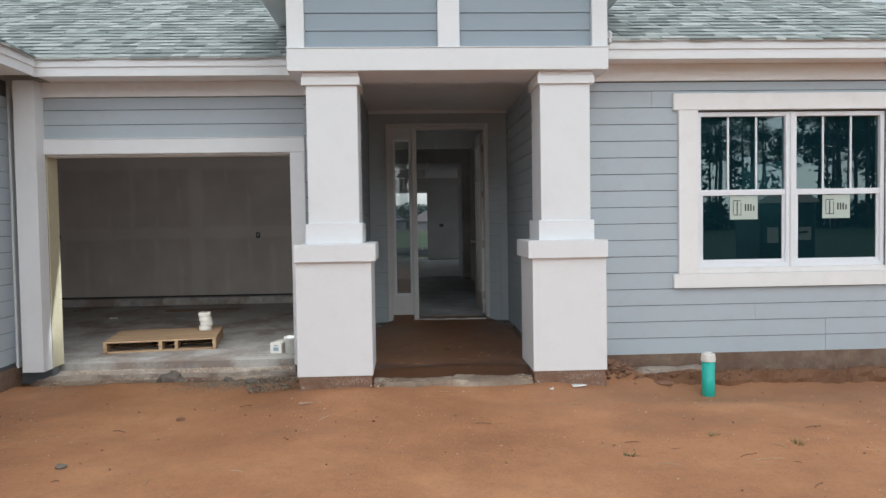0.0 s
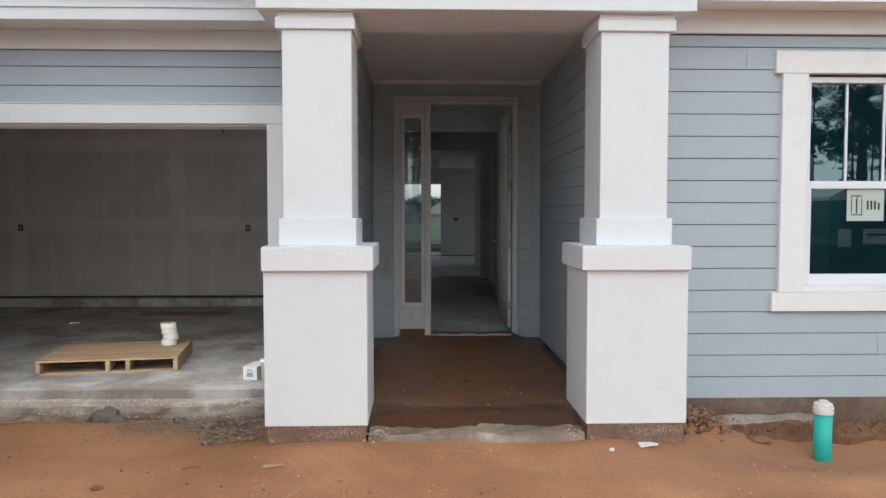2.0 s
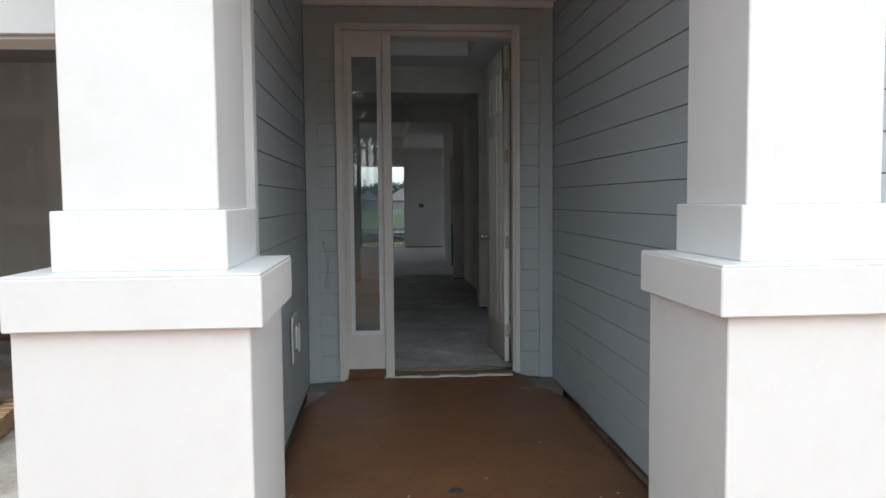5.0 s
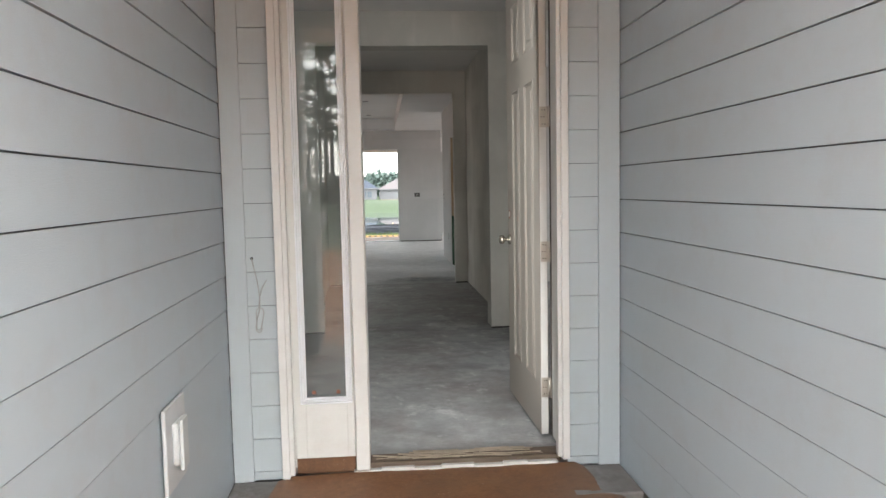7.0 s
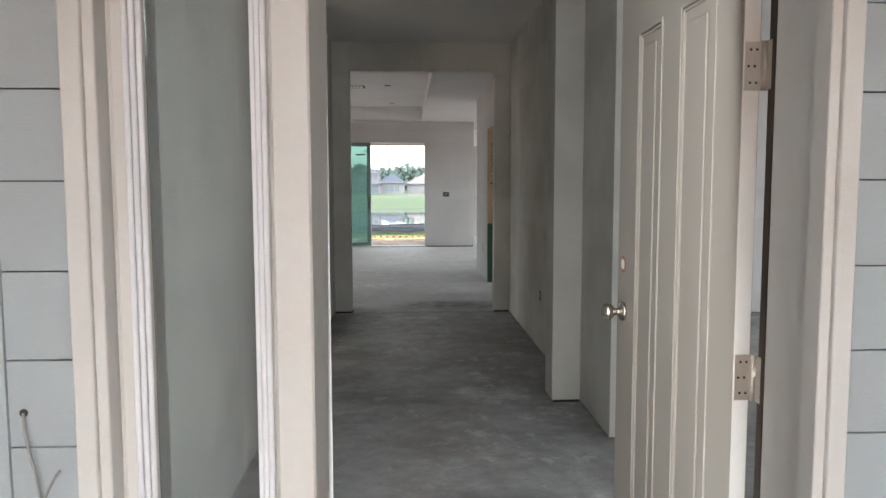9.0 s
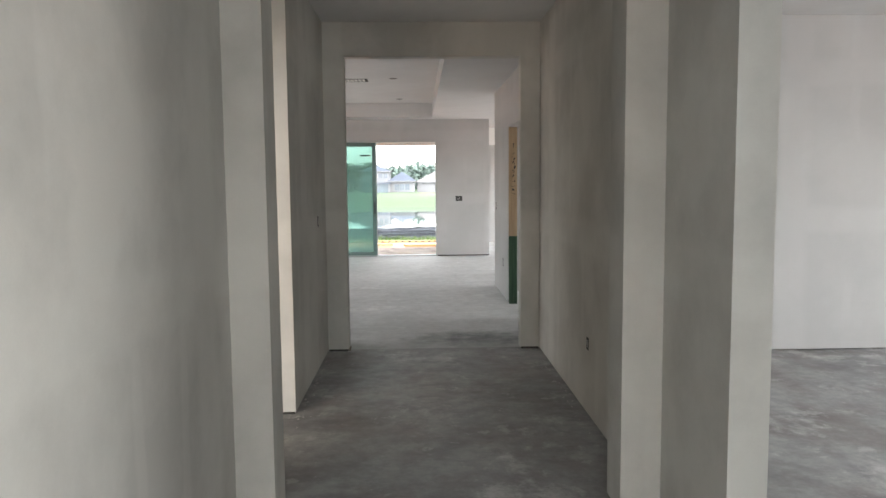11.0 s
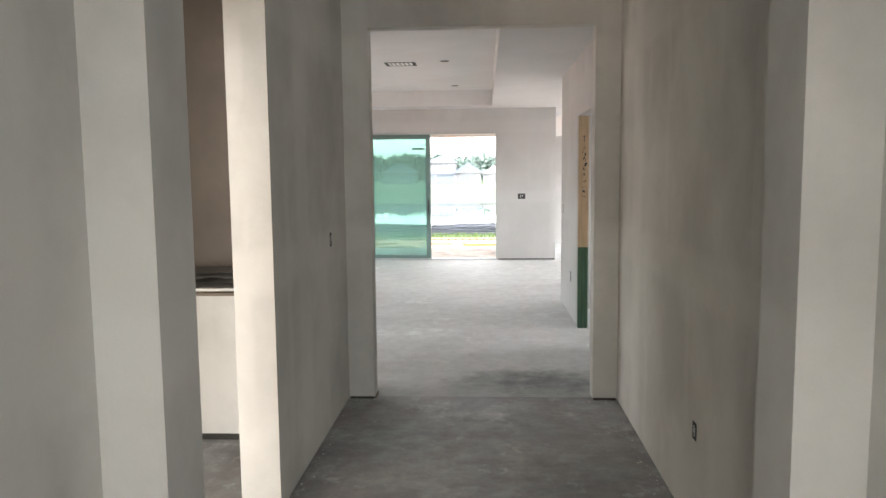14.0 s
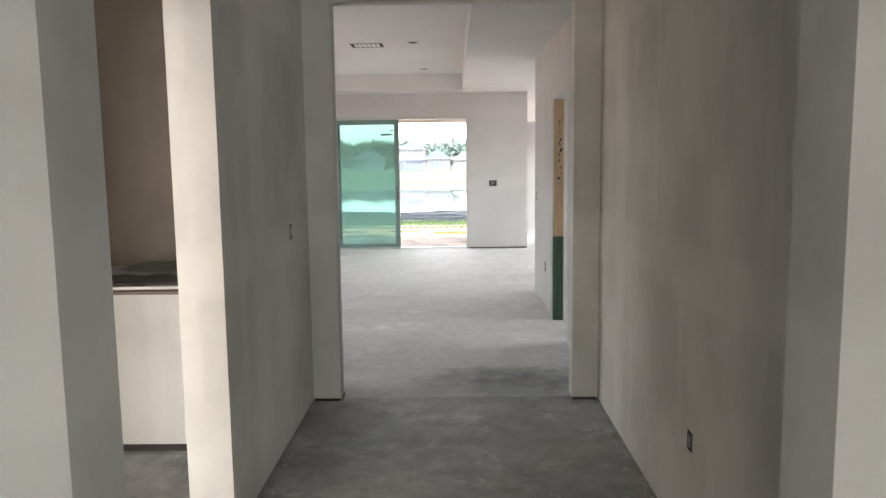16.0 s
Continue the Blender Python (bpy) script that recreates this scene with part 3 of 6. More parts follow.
wall("wall_back", "y", 14.71, 14.87, -5.0, 2.11, 0.012, 2.95, DRYWALL_PALE, "back wall of the great room with the sliding door opening", [(-1.17, 1.085, -0.1, 2.25)])
wall("wall_alcove_north", "y", 17.8, 17.95, 1.9, 5.2, 0.0, 2.654, DRYWALL_PALE, "far drywall wall of the dining alcove")
wall("wall_alcove_west", "x", 2.11, 1.97, 14.87, 17.8, 0.0, 2.654, DRYWALL_PALE, "side wall of the dining alcove")
# window openings in the outer walls below are added, unseen, to let light in
wall("wall_alcove_east", "x", 5.1, 5.25, 10.5, 17.8, 0.0, 2.654, DRYWALL_PALE, "outer wall of the dining alcove with added openings for light", [(11.5, 13.4, 0.8, 2.2), (15.2, 17.2, 0.3, 2.2)])
wall("wall_hall_north", "y", 9.96, 10.08, 1.90, 5.2, 0.0, 2.654, DRYWALL_PALE, "drywall wall behind the great room doorway")
wall("wall_great_room_west", "x", -5.0, -5.15, 6.67, 14.87, 0.0, 2.95, DRYWALL_PALE, "west wall of the great room with an added opening for light", [(9.0, 12.5, 0.5, 2.2)])
wall("wall_house_east", "x", 6.75, 6.9, FACADE + 0.16, 6.54, 0.0, 2.80, DRYWALL_PALE, "outer bedroom wall with an added opening for light", [(2.5, 4.5, 0.8, 2.2)])
wall("wall_bedroom_north", "y", 6.30, 6.42, X_R + 0.14, 6.75, 0.012, 2.80, DRYWALL_PALE, "far drywall wall of the front bedroom")
wall("wall_hall_east", "x", 5.1, 5.22, 6.67, 9.96, 0.0, 2.654, DRYWALL_PALE, "outer wall of the inner hall with an added opening for light", [(7.7, 9.1, 0.8, 2.2)])
# the doorway in this wall is added, out of sight, for the mudroom's lamp
wall("wall_garage_back", "y", 3.72, 3.86, -8.0, -0.25, 0.012, 2.9, DRYWALL_GARAGE, "brown-grey bare drywall at the back of the garage", [(-1.15, -0.35, -0.2, 2.05)])
wall("wall_garage_east", "x", -0.252, -0.40, GARAGE + 0.16, 3.72, -0.2, 2.9, DRYWALL_GARAGE, "bare drywall side wall of the garage")
wall("wall_garage_west", "x", -8.0, -8.15, -7.0, 3.86, -0.2, 2.9, DRYWALL_GARAGE, "far side wall of the garage")
wall("wall_mudroom_north", "y", 6.40, 6.52, -2.6, -0.25, 0.0, 2.80, DRYWALL_BROWN, "brownish plastered back of the mudroom recess, its shade put into the tone")
wall("wall_mudroom_west", "x", -2.6, -2.74, 3.86, 6.52, 0.0, 2.80, DRYWALL, "side wall of the mudroom")
wall("wall_mudroom_bench", "y", 5.73, 5.86, -2.6, -0.25, 0.03, 0.86, DRYWALL, "low drywall-faced half wall under a ledge")

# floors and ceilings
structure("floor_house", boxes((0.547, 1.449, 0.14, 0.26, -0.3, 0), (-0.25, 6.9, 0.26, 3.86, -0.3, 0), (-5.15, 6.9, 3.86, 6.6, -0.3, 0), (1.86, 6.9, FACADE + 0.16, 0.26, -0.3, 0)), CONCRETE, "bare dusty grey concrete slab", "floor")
structure("floor_great_room", boxes((-5.15, 5.3, 6.6, 14.87, -0.3, 0)), PALE_CONCRETE, "pale concrete slab with a dark smudge", "floor")
structure("floor_alcove", boxes((1.97, 5.3, 14.87, 17.95, -0.3, 0)), PALE_CONCRETE, "pale concrete slab of the alcove", "floor")
structure("floor_garage", boxes((-8.0, -0.25, -1.88, 3.72, -0.4, -0.15)), GARAGE_CONCRETE, "concrete garage slab smeared with brown mud", "floor")
structure("garage_curb", boxes((-7.99, -0.41, 3.60, 3.72, -0.15, -0.02), bevel=0.008), GARAGE_CONCRETE, "low concrete curb under the garage wall", "curb")
structure("ceiling_entry", boxes((X_L - 0.16, 0.25, 0.17, 6.54, 2.80, 2.9), (1.40, 6.9, 0.17, 6.54, 2.80, 2.9), (0.25, 1.40, 0.17, 0.8, 2.80, 2.9), (0.25, 1.40, 2.60, 6.54, 2.80, 2.9), (0.2, 1.45, 0.75, 2.65, 2.98, 3.06),
          (0.2, 0.25, 0.8, 2.6, 2.9, 3.0), (1.40, 1.45, 0.8, 2.6, 2.9, 3.0), (0.2, 1.45, 0.75, 0.8, 2.9, 3.0), (0.2, 1.45, 2.60, 2.65, 2.9, 3.0), (1.86, 6.9, FACADE + 0.1, 0.17, 2.80, 2.9)), CEILING, "taped drywall ceiling with a shallow tray", "ceiling")
TR = (-4.0, 1.0, 6.95, 14.14)
structure("ceiling_great_room", boxes((TR[1], 5.3, 6.6, 18.0, 2.654, 2.75), (-5.15, TR[0], 6.6, 14.87, 2.654, 2.75), (TR[0], TR[1], 6.6, TR[2], 2.654, 2.75), (TR[0], TR[1], TR[3], 14.71, 2.654, 2.75),
          (TR[0] - 0.05, TR[1] + 0.05, TR[2] - 0.05, TR[3] + 0.05, 2.91, 3.0), (TR[1], TR[1] + 0.05, TR[2], TR[3], 2.75, 2.92), (TR[0], TR[1], TR[3], TR[3] + 0.05, 2.75, 2.92), (TR[0], TR[1], TR[2] - 0.05, TR[2], 2.75, 2.92), (TR[0] - 0.05, TR[0], TR[2], TR[3], 2.75, 2.92)), CEILING, "pale tray ceiling of the great room", "ceiling")
structure("ceiling_mudroom", boxes((-2.74, -0.25, 3.86, 6.54, 2.80, 2.9)), CEILING, "plastered mudroom ceiling", "ceiling")
structure("ceiling_garage", boxes((-8.15, -0.25, GARAGE + 0.16, 3.86, 2.9, 3.0), (-8.15, -3.6, -7.0, GARAGE + 0.16, 2.9, 3.0)), DRYWALL_GARAGE, "bare drywall garage ceiling", "ceiling")
structure("ceiling_porch", boxes((PL - 0.5, PR + 0.3, -3.2, 0.03, SOFFIT, SOFFIT + 0.05)), TRIM_CREAM, "white board porch ceiling", "ceiling")


# ---- ground ----
def bump_at(x, y, cx, cy, rx, ry, h):
    return h * math.exp(-((x - cx) / rx) ** 2 - ((y - cy) / ry) ** 2)


def ground_z(x, y):
    if y > 14.9:
        z = -0.22 - 0.03 * min(max(y - 17, 0), 12)
        if y > 27.5:
            z -= min(1.5, (y - 27.5) * 0.35)
        if y > 84:
            z += min(1.55, (y - 84) * 0.10)
        return z
    if y > FACADE + 0.2:
        return -0.34 if y > GARAGE - 0.1 else -0.29
    z = -0.31 + 0.05 * min(max(-6 - y, 0), 2.0) / 2
    z += bump_at(x, y, 0.8, -2.9, 2.6, 1.1, 0.125) + bump_at(x, y, 0.8, -3.28, 0.9, 0.2, 0.02)
    z += bump_at(x, y, 2.3, -2.95, 0.25, 0.22, 0.12) + bump_at(x, y, 4.2, -2.95, 1.3, 0.13, 0.02)
    z += bump_at(x, y, -2.2, -2.55, 1.3, 0.55, 0.05)
    z += bump_at(x, y, -0.23, -3.32, 0.5, 0.22, 0.045) + bump_at(x, y, 1.81, -3.32, 0.45, 0.22, 0.04)
    z += bump_at(x, y, 4.0, -2.84, 2.2, 0.13, 0.03)
    z -= bump_at(x, y, 3.0, -3.30, 0.9, 0.28, 0.065)
    if y > -12 and abs(x) < 12:
        p = Vector((x, y, 0))
        z += 0.020 * noise.fractal(p * 0.9, 0.8, 2.0, 4) + 0.009 * noise.fractal(p * 4.5, 0.9, 2.0, 4) + 0.006 * abs(noise.noise(p * 13))
    return z


def steps(rows):
    out = []
    for a, b, d in rows:
        out += list(np.arange(a, b, d))
    return out + [rows[-1][1]]


def make_ground_mesh():
    xs = steps([(-1500, -100, 350), (-100, -20, 20), (-20, -4.4, 1.3), (-4.4, 5.6, 0.045), (5.6, 20, 1.2), (20, 100, 20), (100, 1500, 350)])
    ys = steps([(-1500, -100, 350), (-100, -20, 20), (-20, -9.5, 1.0), (-9.5, -1.9, 0.045), (-1.9, 15, 2.1), (15, 30, 0.5), (30, 110, 4), (110, 200, 30), (200, 1500, 260)])
    verts = [(x, y, ground_z(x, y)) for y in ys for x in xs]
    w = len(xs)
    faces = [(j * w + i, j * w + i + 1, (j + 1) * w + i + 1, (j + 1) * w + i) for j in range(len(ys) - 1) for i in range(w - 1)]
    g = raw("ground", verts, faces, SOIL)
    for p in g.data.polygons:
        p.use_smooth = True
    return tagged(g, "orange-brown muddy building site soil with turf beyond", "ground", kind="structure")


make_ground_mesh()
structure("pond", boxes((-160, 160, 28.5, 88.5, -1.72, -1.60)), WATER, "still grey pond water reflecting the sky", "water")

def rough_block(x0, x1, y0, y1, z0, z1, amp, seed=0):
    """A cast block with broken, wavy faces."""
    nx, ny, nz = max(2, int((x1 - x0) / 0.045)), max(2, int((y1 - y0) / 0.045)), 4
    bm, vs = bmesh.new(), {}

    def v(i, j, k):
        if (i, j, k) not in vs:
            x, y, z = x0 + (x1 - x0) * i / nx, y0 + (y1 - y0) * j / ny, z0 + (z1 - z0) * k / nz
            edge = 1.6 if (k == nz and j == 0) else 1.0
            d = Vector((x * 2.2 + seed, y * 6, z * 8))
            a = noise.fractal(d * 2.5, 0.7, 2.0, 4)
            vs[i, j, k] = bm.verts.new((x, y + amp * 1.4 * a + (0.6 * amp * edge if k == nz and j == 0 else 0), z + (amp * edge * noise.fractal(d * 2 + Vector((9, 0, 0)), 0.7, 2.0, 4) if k == nz else 0) - (0.5 * amp if k == nz and j == 0 else 0)))
        return vs[i, j, k]

    for i in range(nx):
        for j in range(ny):
            bm.faces.new((v(i, j, nz), v(i + 1, j, nz), v(i + 1, j + 1, nz), v(i, j + 1, nz)))
        for k in range(nz):
            bm.faces.new((v(i, 0, k), v(i + 1, 0, k), v(i + 1, 0, k + 1), v(i, 0, k + 1)))
    for j in range(ny):
        for k in range(nz):
            bm.faces.new((v(0, j + 1, k), v(0, j, k), v(0, j, k + 1), v(0, j + 1, k + 1)))
            bm.faces.new((v(nx, j, k), v(nx, j + 1, k), v(nx, j + 1, k + 1), v(nx, j, k + 1)))
    return bm


# porch slab, mud film over it, doorstep
structure("porch_lip", rough_block(0.10, 1.485, -3.27, -2.5, -0.34, -0.125, 0.016), LIP_CONCRETE, "broken mud-smeared concrete lip of the porch", "floor")
structure("porch_slab", boxes((PL - 0.01, 1.78, -2.58, 0.02, -0.34, -0.115), bevel=0.012), ROUGH_CONCRETE, "rough concrete porch slab edge", "floor")


def make_porch_mud():
    xs, ys = np.linspace(PL - 0.02, PR + 0.02, 46), np.linspace(-3.16, 0.0, 70)

    def z(x, y):
        u = abs(x - 0.83) / 0.86
        arc = max(0.0, u ** 4 + max(0, (y + 0.42) / 0.42) * 0.75 * u ** 2 - 0.80)
        front = max(0.0, (-2.93 - y)) * 0.40
        p = Vector((x * 3, y * 3, 4))
        return -0.052 - 0.14 * min(arc, 0.6) - front + 0.006 * noise.fractal(p, 0.8, 2, 4) + 0.010 * (y + 0.1) * 0.4 + 0.026 * max(0, 1 + y / 0.45) ** 2

    verts = [(x, y, z(x, y)) for y in ys for x in xs]
    w = len(xs)
    faces = [(j * w + i, j * w + i + 1, (j + 1) * w + i + 1, (j + 1) * w + i) for j in range(len(ys) - 1) for i in range(w - 1)]
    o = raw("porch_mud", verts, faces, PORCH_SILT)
    for p in o.data.polygons:
        p.use_smooth = True
    tagged(o, "damp brown mud filling the porch floor", "mud", kind="structure")


make_porch_mud()
structure("porch_corner_slab", boxes((PL, 0.22, -0.24, 0.011, -0.12, -0.048), (1.42, PR, -0.32, 0.011, -0.12, -0.048), bevel=0.006), FOOTING_GREY, "bare concrete at the porch corners", "floor")
structure("mud_ridge", rough_block(2.12, 5.6, -3.03, -2.90, -0.42, -0.175, 0.034, 3), DARK_CLAY, "eroded ridge of brown clay along the footing", "mud")
structure("footing_spill", rough_block(2.42, 3.22, -2.90, -2.78, -0.42, -0.140, 0.014, 11), ROUGH_CONCRETE, "crumbly pale concrete spill beside the footing", "concrete")
structure("garage_apron", rough_block(-3.3, -0.60, -2.12, -1.88, -0.42, -0.225, 0.010, 5), ROUGH_CONCRETE, "rough concrete ledge of the garage threshold", "floor")
structure("garage_apron_step", rough_block(-3.3, -0.62, -2.30, -2.10, -0.5, -0.275, 0.016, 8), MUDDY_CONCRETE, "lower broken concrete ledge of the garage threshold", "floor")
structure("foundation", boxes((PR + 0.16, 6.9, FACADE + 0.005, FACADE + 0.16, -0.5, -0.031), (-3.62, -3.44, -7.0, GARAGE, -0.5, -0.10), (PL - 0.36, PL - 0.02, GARAGE, 0.03, -0.5, -0.30), (-0.6, PL, GARAGE, GARAGE + 0.15, -0.5, -0.03)), FOOTING, "mud-stained concrete footing", "wall")


# ---- siding ----
def siding(parent, axis, face, out, u0, u1, z_start, z_stop, mat, openings=(), joints=(), expo=0.1525, proud=0.0125, phase=None, gap=0.0062):
    """Lapped boards: each board's lower edge stands proud of the board below. The gap left under it shows dark backing
    as the lap's shade.
    """
    k, z = 0, z_start
    while z < z_stop - 0.01:
        zt = min(z + expo, z_stop)
        if phase is not None and k == 0:
            zt = phase
        low = zt - expo if (phase is not None and k == 0) else z
        cuts = [(a, b) for a, b, c, d in openings if c < zt - 0.004 and d > z + 0.004]
        spans, u = [], u0
        for a, b in sorted(cuts):
            if a > u:
                spans.append((u, a, z, zt))
            u = max(u, b)
        if u < u1:
            spans.append((u, u1, z, zt))
        for a, b, c, d in openings:
            if c < zt - 0.004 and d > z + 0.004:
                if c > z + 0.004:
                    spans.append((max(a, u0), min(b, u1), z, c))
                if d < zt - 0.004:
                    spans.append((max(a, u0), min(b, u1), d, zt))
        for a, b, lo, hi in spans:
            pieces, at = [], a
            for kk, ju in joints:
                if kk == k and a < ju < b:
                    pieces.append((at, ju - 0.0015))
                    at = ju + 0.0015
            pieces.append((at, b))
            top_z = hi
            for p, q in pieces:
                hi = top_z - gap
                f = lambda zz: face + out * (0.0085 + (proud - 0.0085) * (low + expo - zz) / expo)
                pts = [(face + out * 0.0005, lo), (f(lo), lo), (f(hi), hi), (face + out * 0.0005, hi)]
                bm = bmesh.new()
                if axis == "x":
                    prism(bm, [(d, zz) for d, zz in pts], "y", p, q)
                else:
                    prism(bm, pts, "x", p, q)
                part("siding_board", bm, mat, parent)
        z, k = zt, k + 1


Z0 = -0.033
siding(wall_bedroom, "y", FACADE + 0.016, -1, PR, 6.9, Z0, 2.53, SIDING, [(3.0, 5.15, 0.60, 2.41)], [(2, 3.71), (0, 4.4), (14, 5.6), (15, 2.72), (1, 4.4), (9, 6.2), (5, 6.35)], expo=0.1551)
siding(wall_porch_r, "x", PR + 0.016, -1, FACADE + 0.003, 0.03, -0.055, SOFFIT, SIDING, expo=0.1530, phase=0.1305, gap=0.0045)
siding(wall_porch_l, "x", PL - 0.016, 1, GARAGE + 0.052, 0.03, -0.055, SOFFIT, SIDING, expo=0.1520, phase=0.1356, gap=0.0045)
siding(wall_garage, "y", GARAGE + 0.016, -1, -3.14, -0.605, 2.118, 2.53, SIDING, expo=0.145)
siding(wall_garage, "y", GARAGE + 0.016, -1, -0.604, PL - 0.156, Z0, 2.53, SIDING, expo=0.1551)
siding(wall_wing, "x", -3.456, 1, -7.0, -2.21, -0.06, 2.53, SIDING, expo=0.1551)
# narrow strips each side of the front door: short boards beside a flat corner board
for x0, x1, cx0, cx1 in ((0.02, 0.150, PL, 0.02), (1.471, 1.62, 1.62, PR)):
    z, k = -0.006, 0
    part("siding_board", boxes((x0, x1 - 0.001, 0.018, 0.0295, -0.044, -0.0075)), SIDING_STRIP, wall_door)
    while z < SOFFIT - 0.01:
        zt = min(z + 0.1525, SOFFIT)
        part("siding_board", boxes((x0, x1 - 0.001, 0.018, 0.0295, z + 0.0015, zt - 0.0015)), SIDING_STRIP, wall_door)
        z = zt
    part("corner_board", boxes((cx0 + 0.001, cx1 - 0.001, 0.012, 0.0295, -0.05, SOFFIT - 0.045)), SIDING_STRIP, wall_door)
part("head_board", boxes((0.02, 1.62, 0.016, 0.0295, 2.53, SOFFIT - 0.045)), SIDING_STRIP, wall_door)


def trim(name, *rows, mat=TRIM, label="white painted trim board", bevel=0.003):
    return structure(name, boxes(*rows, bevel=bevel), mat, label, "trim")


F0 = FACADE
trim("trim_frieze_east", (PR + 0.42, 6.95, F0 - 0.024, F0 + 0.014, 2.535, 2.692), mat=TRIM_CREAM, label="cream frieze board under the eave")
trim("trim_frieze_garage", (-3.43, -0.46, GARAGE - 0.024, GARAGE + 0.014, 2.53, 2.675), mat=TRIM_CREAM, label="cream frieze board under the garage eave")
trim("trim_garage_header", (-3.14, -0.60, GARAGE - 0.03, GARAGE + 0.014, 1.970, 2.115))
trim("trim_porch_corner", (PL - 0.153, PL + 0.004, GARAGE - 0.028, GARAGE + 0.0135, -0.03, 2.68), (PL - 0.015, PL + 0.004, GARAGE + 0.0145, GARAGE + 0.049, -0.03, 2.68), label="white corner boards of the porch wall")
trim("trim_garage_flashing", (-3.14, -0.60, GARAGE - 0.036, GARAGE - 0.0, 2.117, 2.124), bevel=0)
trim("trim_garage_casing_east", (-0.746, -0.603, GARAGE - 0.03, GARAGE + 0.014, -0.16, 1.968))
trim("trim_garage_casing_west", (-3.345, -3.142, -2.30, GARAGE + 0.014, -0.15, 2.67))
trim("trim_wing_corner", (-3.454, -3.425, -2.208, -2.14, -0.12, 2.675))
trim("garage_jamb", (-3.139, -3.128, -2.12, -1.9, -0.14, 1.968), mat=plain("yellowed_primer", (0.52, 0.47, 0.33), 0.6), label="raw wood garage door jamb")
trim("garage_jamb_head", (-3.127, -0.75, -2.12, -1.9, 1.955, 1.969), mat=TRIM_CREAM)
trim("trim_porch_crown", (PL + 0.001, PR - 0.001, -0.03, 0.011, SOFFIT - 0.045, SOFFIT - 0.001), mat=TRIM_CREAM, label="white crown board at the porch ceiling")
trim("trim_wing_frieze", (-3.454, -3.425, -7, -2.46, 2.535, 2.675), mat=TRIM_CREAM, label="cream frieze board")


# eaves: soffit, fascia with a drip edge, roof deck and shingles
def eave(name, axis, lo, hi, face, inner, z0, z1, out):
    rows = []
    a, b = (face, face - out * 0.02)
    a, b = min(a, b), max(a, b)
    c, d = (face + out * 0.014, face + out * 0.0005)
    c, d = min(c, d), max(c, d)
    s0, s1 = sorted((face - out * 0.021, inner))
    def r(u0, u1, v0, v1, w0, w1):
        return (u0, u1, v0, v1, w0, w1) if axis == "y" else (v0, v1, u0, u1, w0, w1)
    ob = thing(name, (0, 0, 0), "white painted eave with stepped fascia", "eave")
    ob["kind"] = "structure"
    part("fascia", boxes(r(lo, hi, a, b, z0, z1)), TRIM, ob)
    part("drip_edge", boxes(r(lo, hi, c, d, z0 + 0.085, z1 + 0.012)), TRIM, ob)
    part("soffit_board", boxes(r(lo, hi, s0, s1, z0 + 0.012, z0 + 0.02)), TRIM_CREAM, ob)
    return ob


eave("eave_east", "y", 2.19, 7.25, -3.05, FACADE, 2.68, 2.83, -1)
eave("eave_garage", "y", -3.05, -0.59, -2.50, GARAGE, 2.665, 2.815, -1)
eave("eave_wing", "x", -7.0, -2.52, -3.03, -3.44, 2.665, 2.815, 1)


def roof(name, rows, label):
    """rows: for each roof plane its eave line (x0, y0) to (x1, y1), height, the way up in plan, run, and clip(x, y) for its shingles."""
    top = thing(name, (0, 0, 0), label, "roof")
    top["kind"] = "structure"
    rnd = random.Random(7)
    for (x0, y0), (x1, y1), z, (ux, uy), run, keep in rows:
        length = math.hypot(x1 - x0, y1 - y0)
        ax, ay = (x1 - x0) / length, (y1 - y0) / length
        slope = 0.5
        verts, faces, dark_verts, dark_faces = [], [], [], []
        n_course = int(run / 0.125)
        for c in range(n_course):
            s = c * 0.125
            off = rnd.random() * 0.3
            a = -off
            while a < length:
                w = rnd.choice((0.09, 0.12, 0.15, 0.19, 0.24))
                lift = rnd.choice((0.003, 0.007, 0.011))
                b0, b1 = max(a, 0), min(a + w - 0.003, length)
                mx, my = x0 + ax * (b0 + b1) / 2 + ux * (s + 0.06), y0 + ay * (b0 + b1) / 2 + uy * (s + 0.06)
                a += w
                if b1 - b0 < 0.02 or not keep(mx, my):
                    continue
                s0, s1 = s - 0.010 - rnd.random() * 0.016, s + 0.15
                q = []
                for bb, ss, h in ((b0, s0, lift + 0.012), (b1, s0, lift + 0.012), (b1, s1, 0.004), (b0, s1, 0.004), (b0, s0, 0.0), (b1, s0, 0.0)):
                    q.append((x0 + ax * bb + ux * ss, y0 + ay * bb + uy * ss, z + ss * slope + h))
                # dark strip under most tabs: granule band plus the tab's painted shade
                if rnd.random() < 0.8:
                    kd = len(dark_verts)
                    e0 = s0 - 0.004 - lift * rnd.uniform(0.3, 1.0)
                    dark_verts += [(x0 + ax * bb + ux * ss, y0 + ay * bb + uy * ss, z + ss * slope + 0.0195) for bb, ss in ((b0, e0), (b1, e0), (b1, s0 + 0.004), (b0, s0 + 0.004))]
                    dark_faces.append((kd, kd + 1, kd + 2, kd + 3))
                k = len(verts)
                verts += q
                faces += [(k, k + 1, k + 2, k + 3), (k + 4, k + 5, k + 1, k), (k + 4, k, k + 3), (k + 5, k + 2, k + 1)]
        raw("shingles", verts, faces, SHINGLE, top, kind="stuff")
        raw("shadow_bands", dark_verts, dark_faces, SHINGLE_SHADE, top, "dark granule bands that also stand for the shade under raised shingle tabs", kind="stuff")
    return top


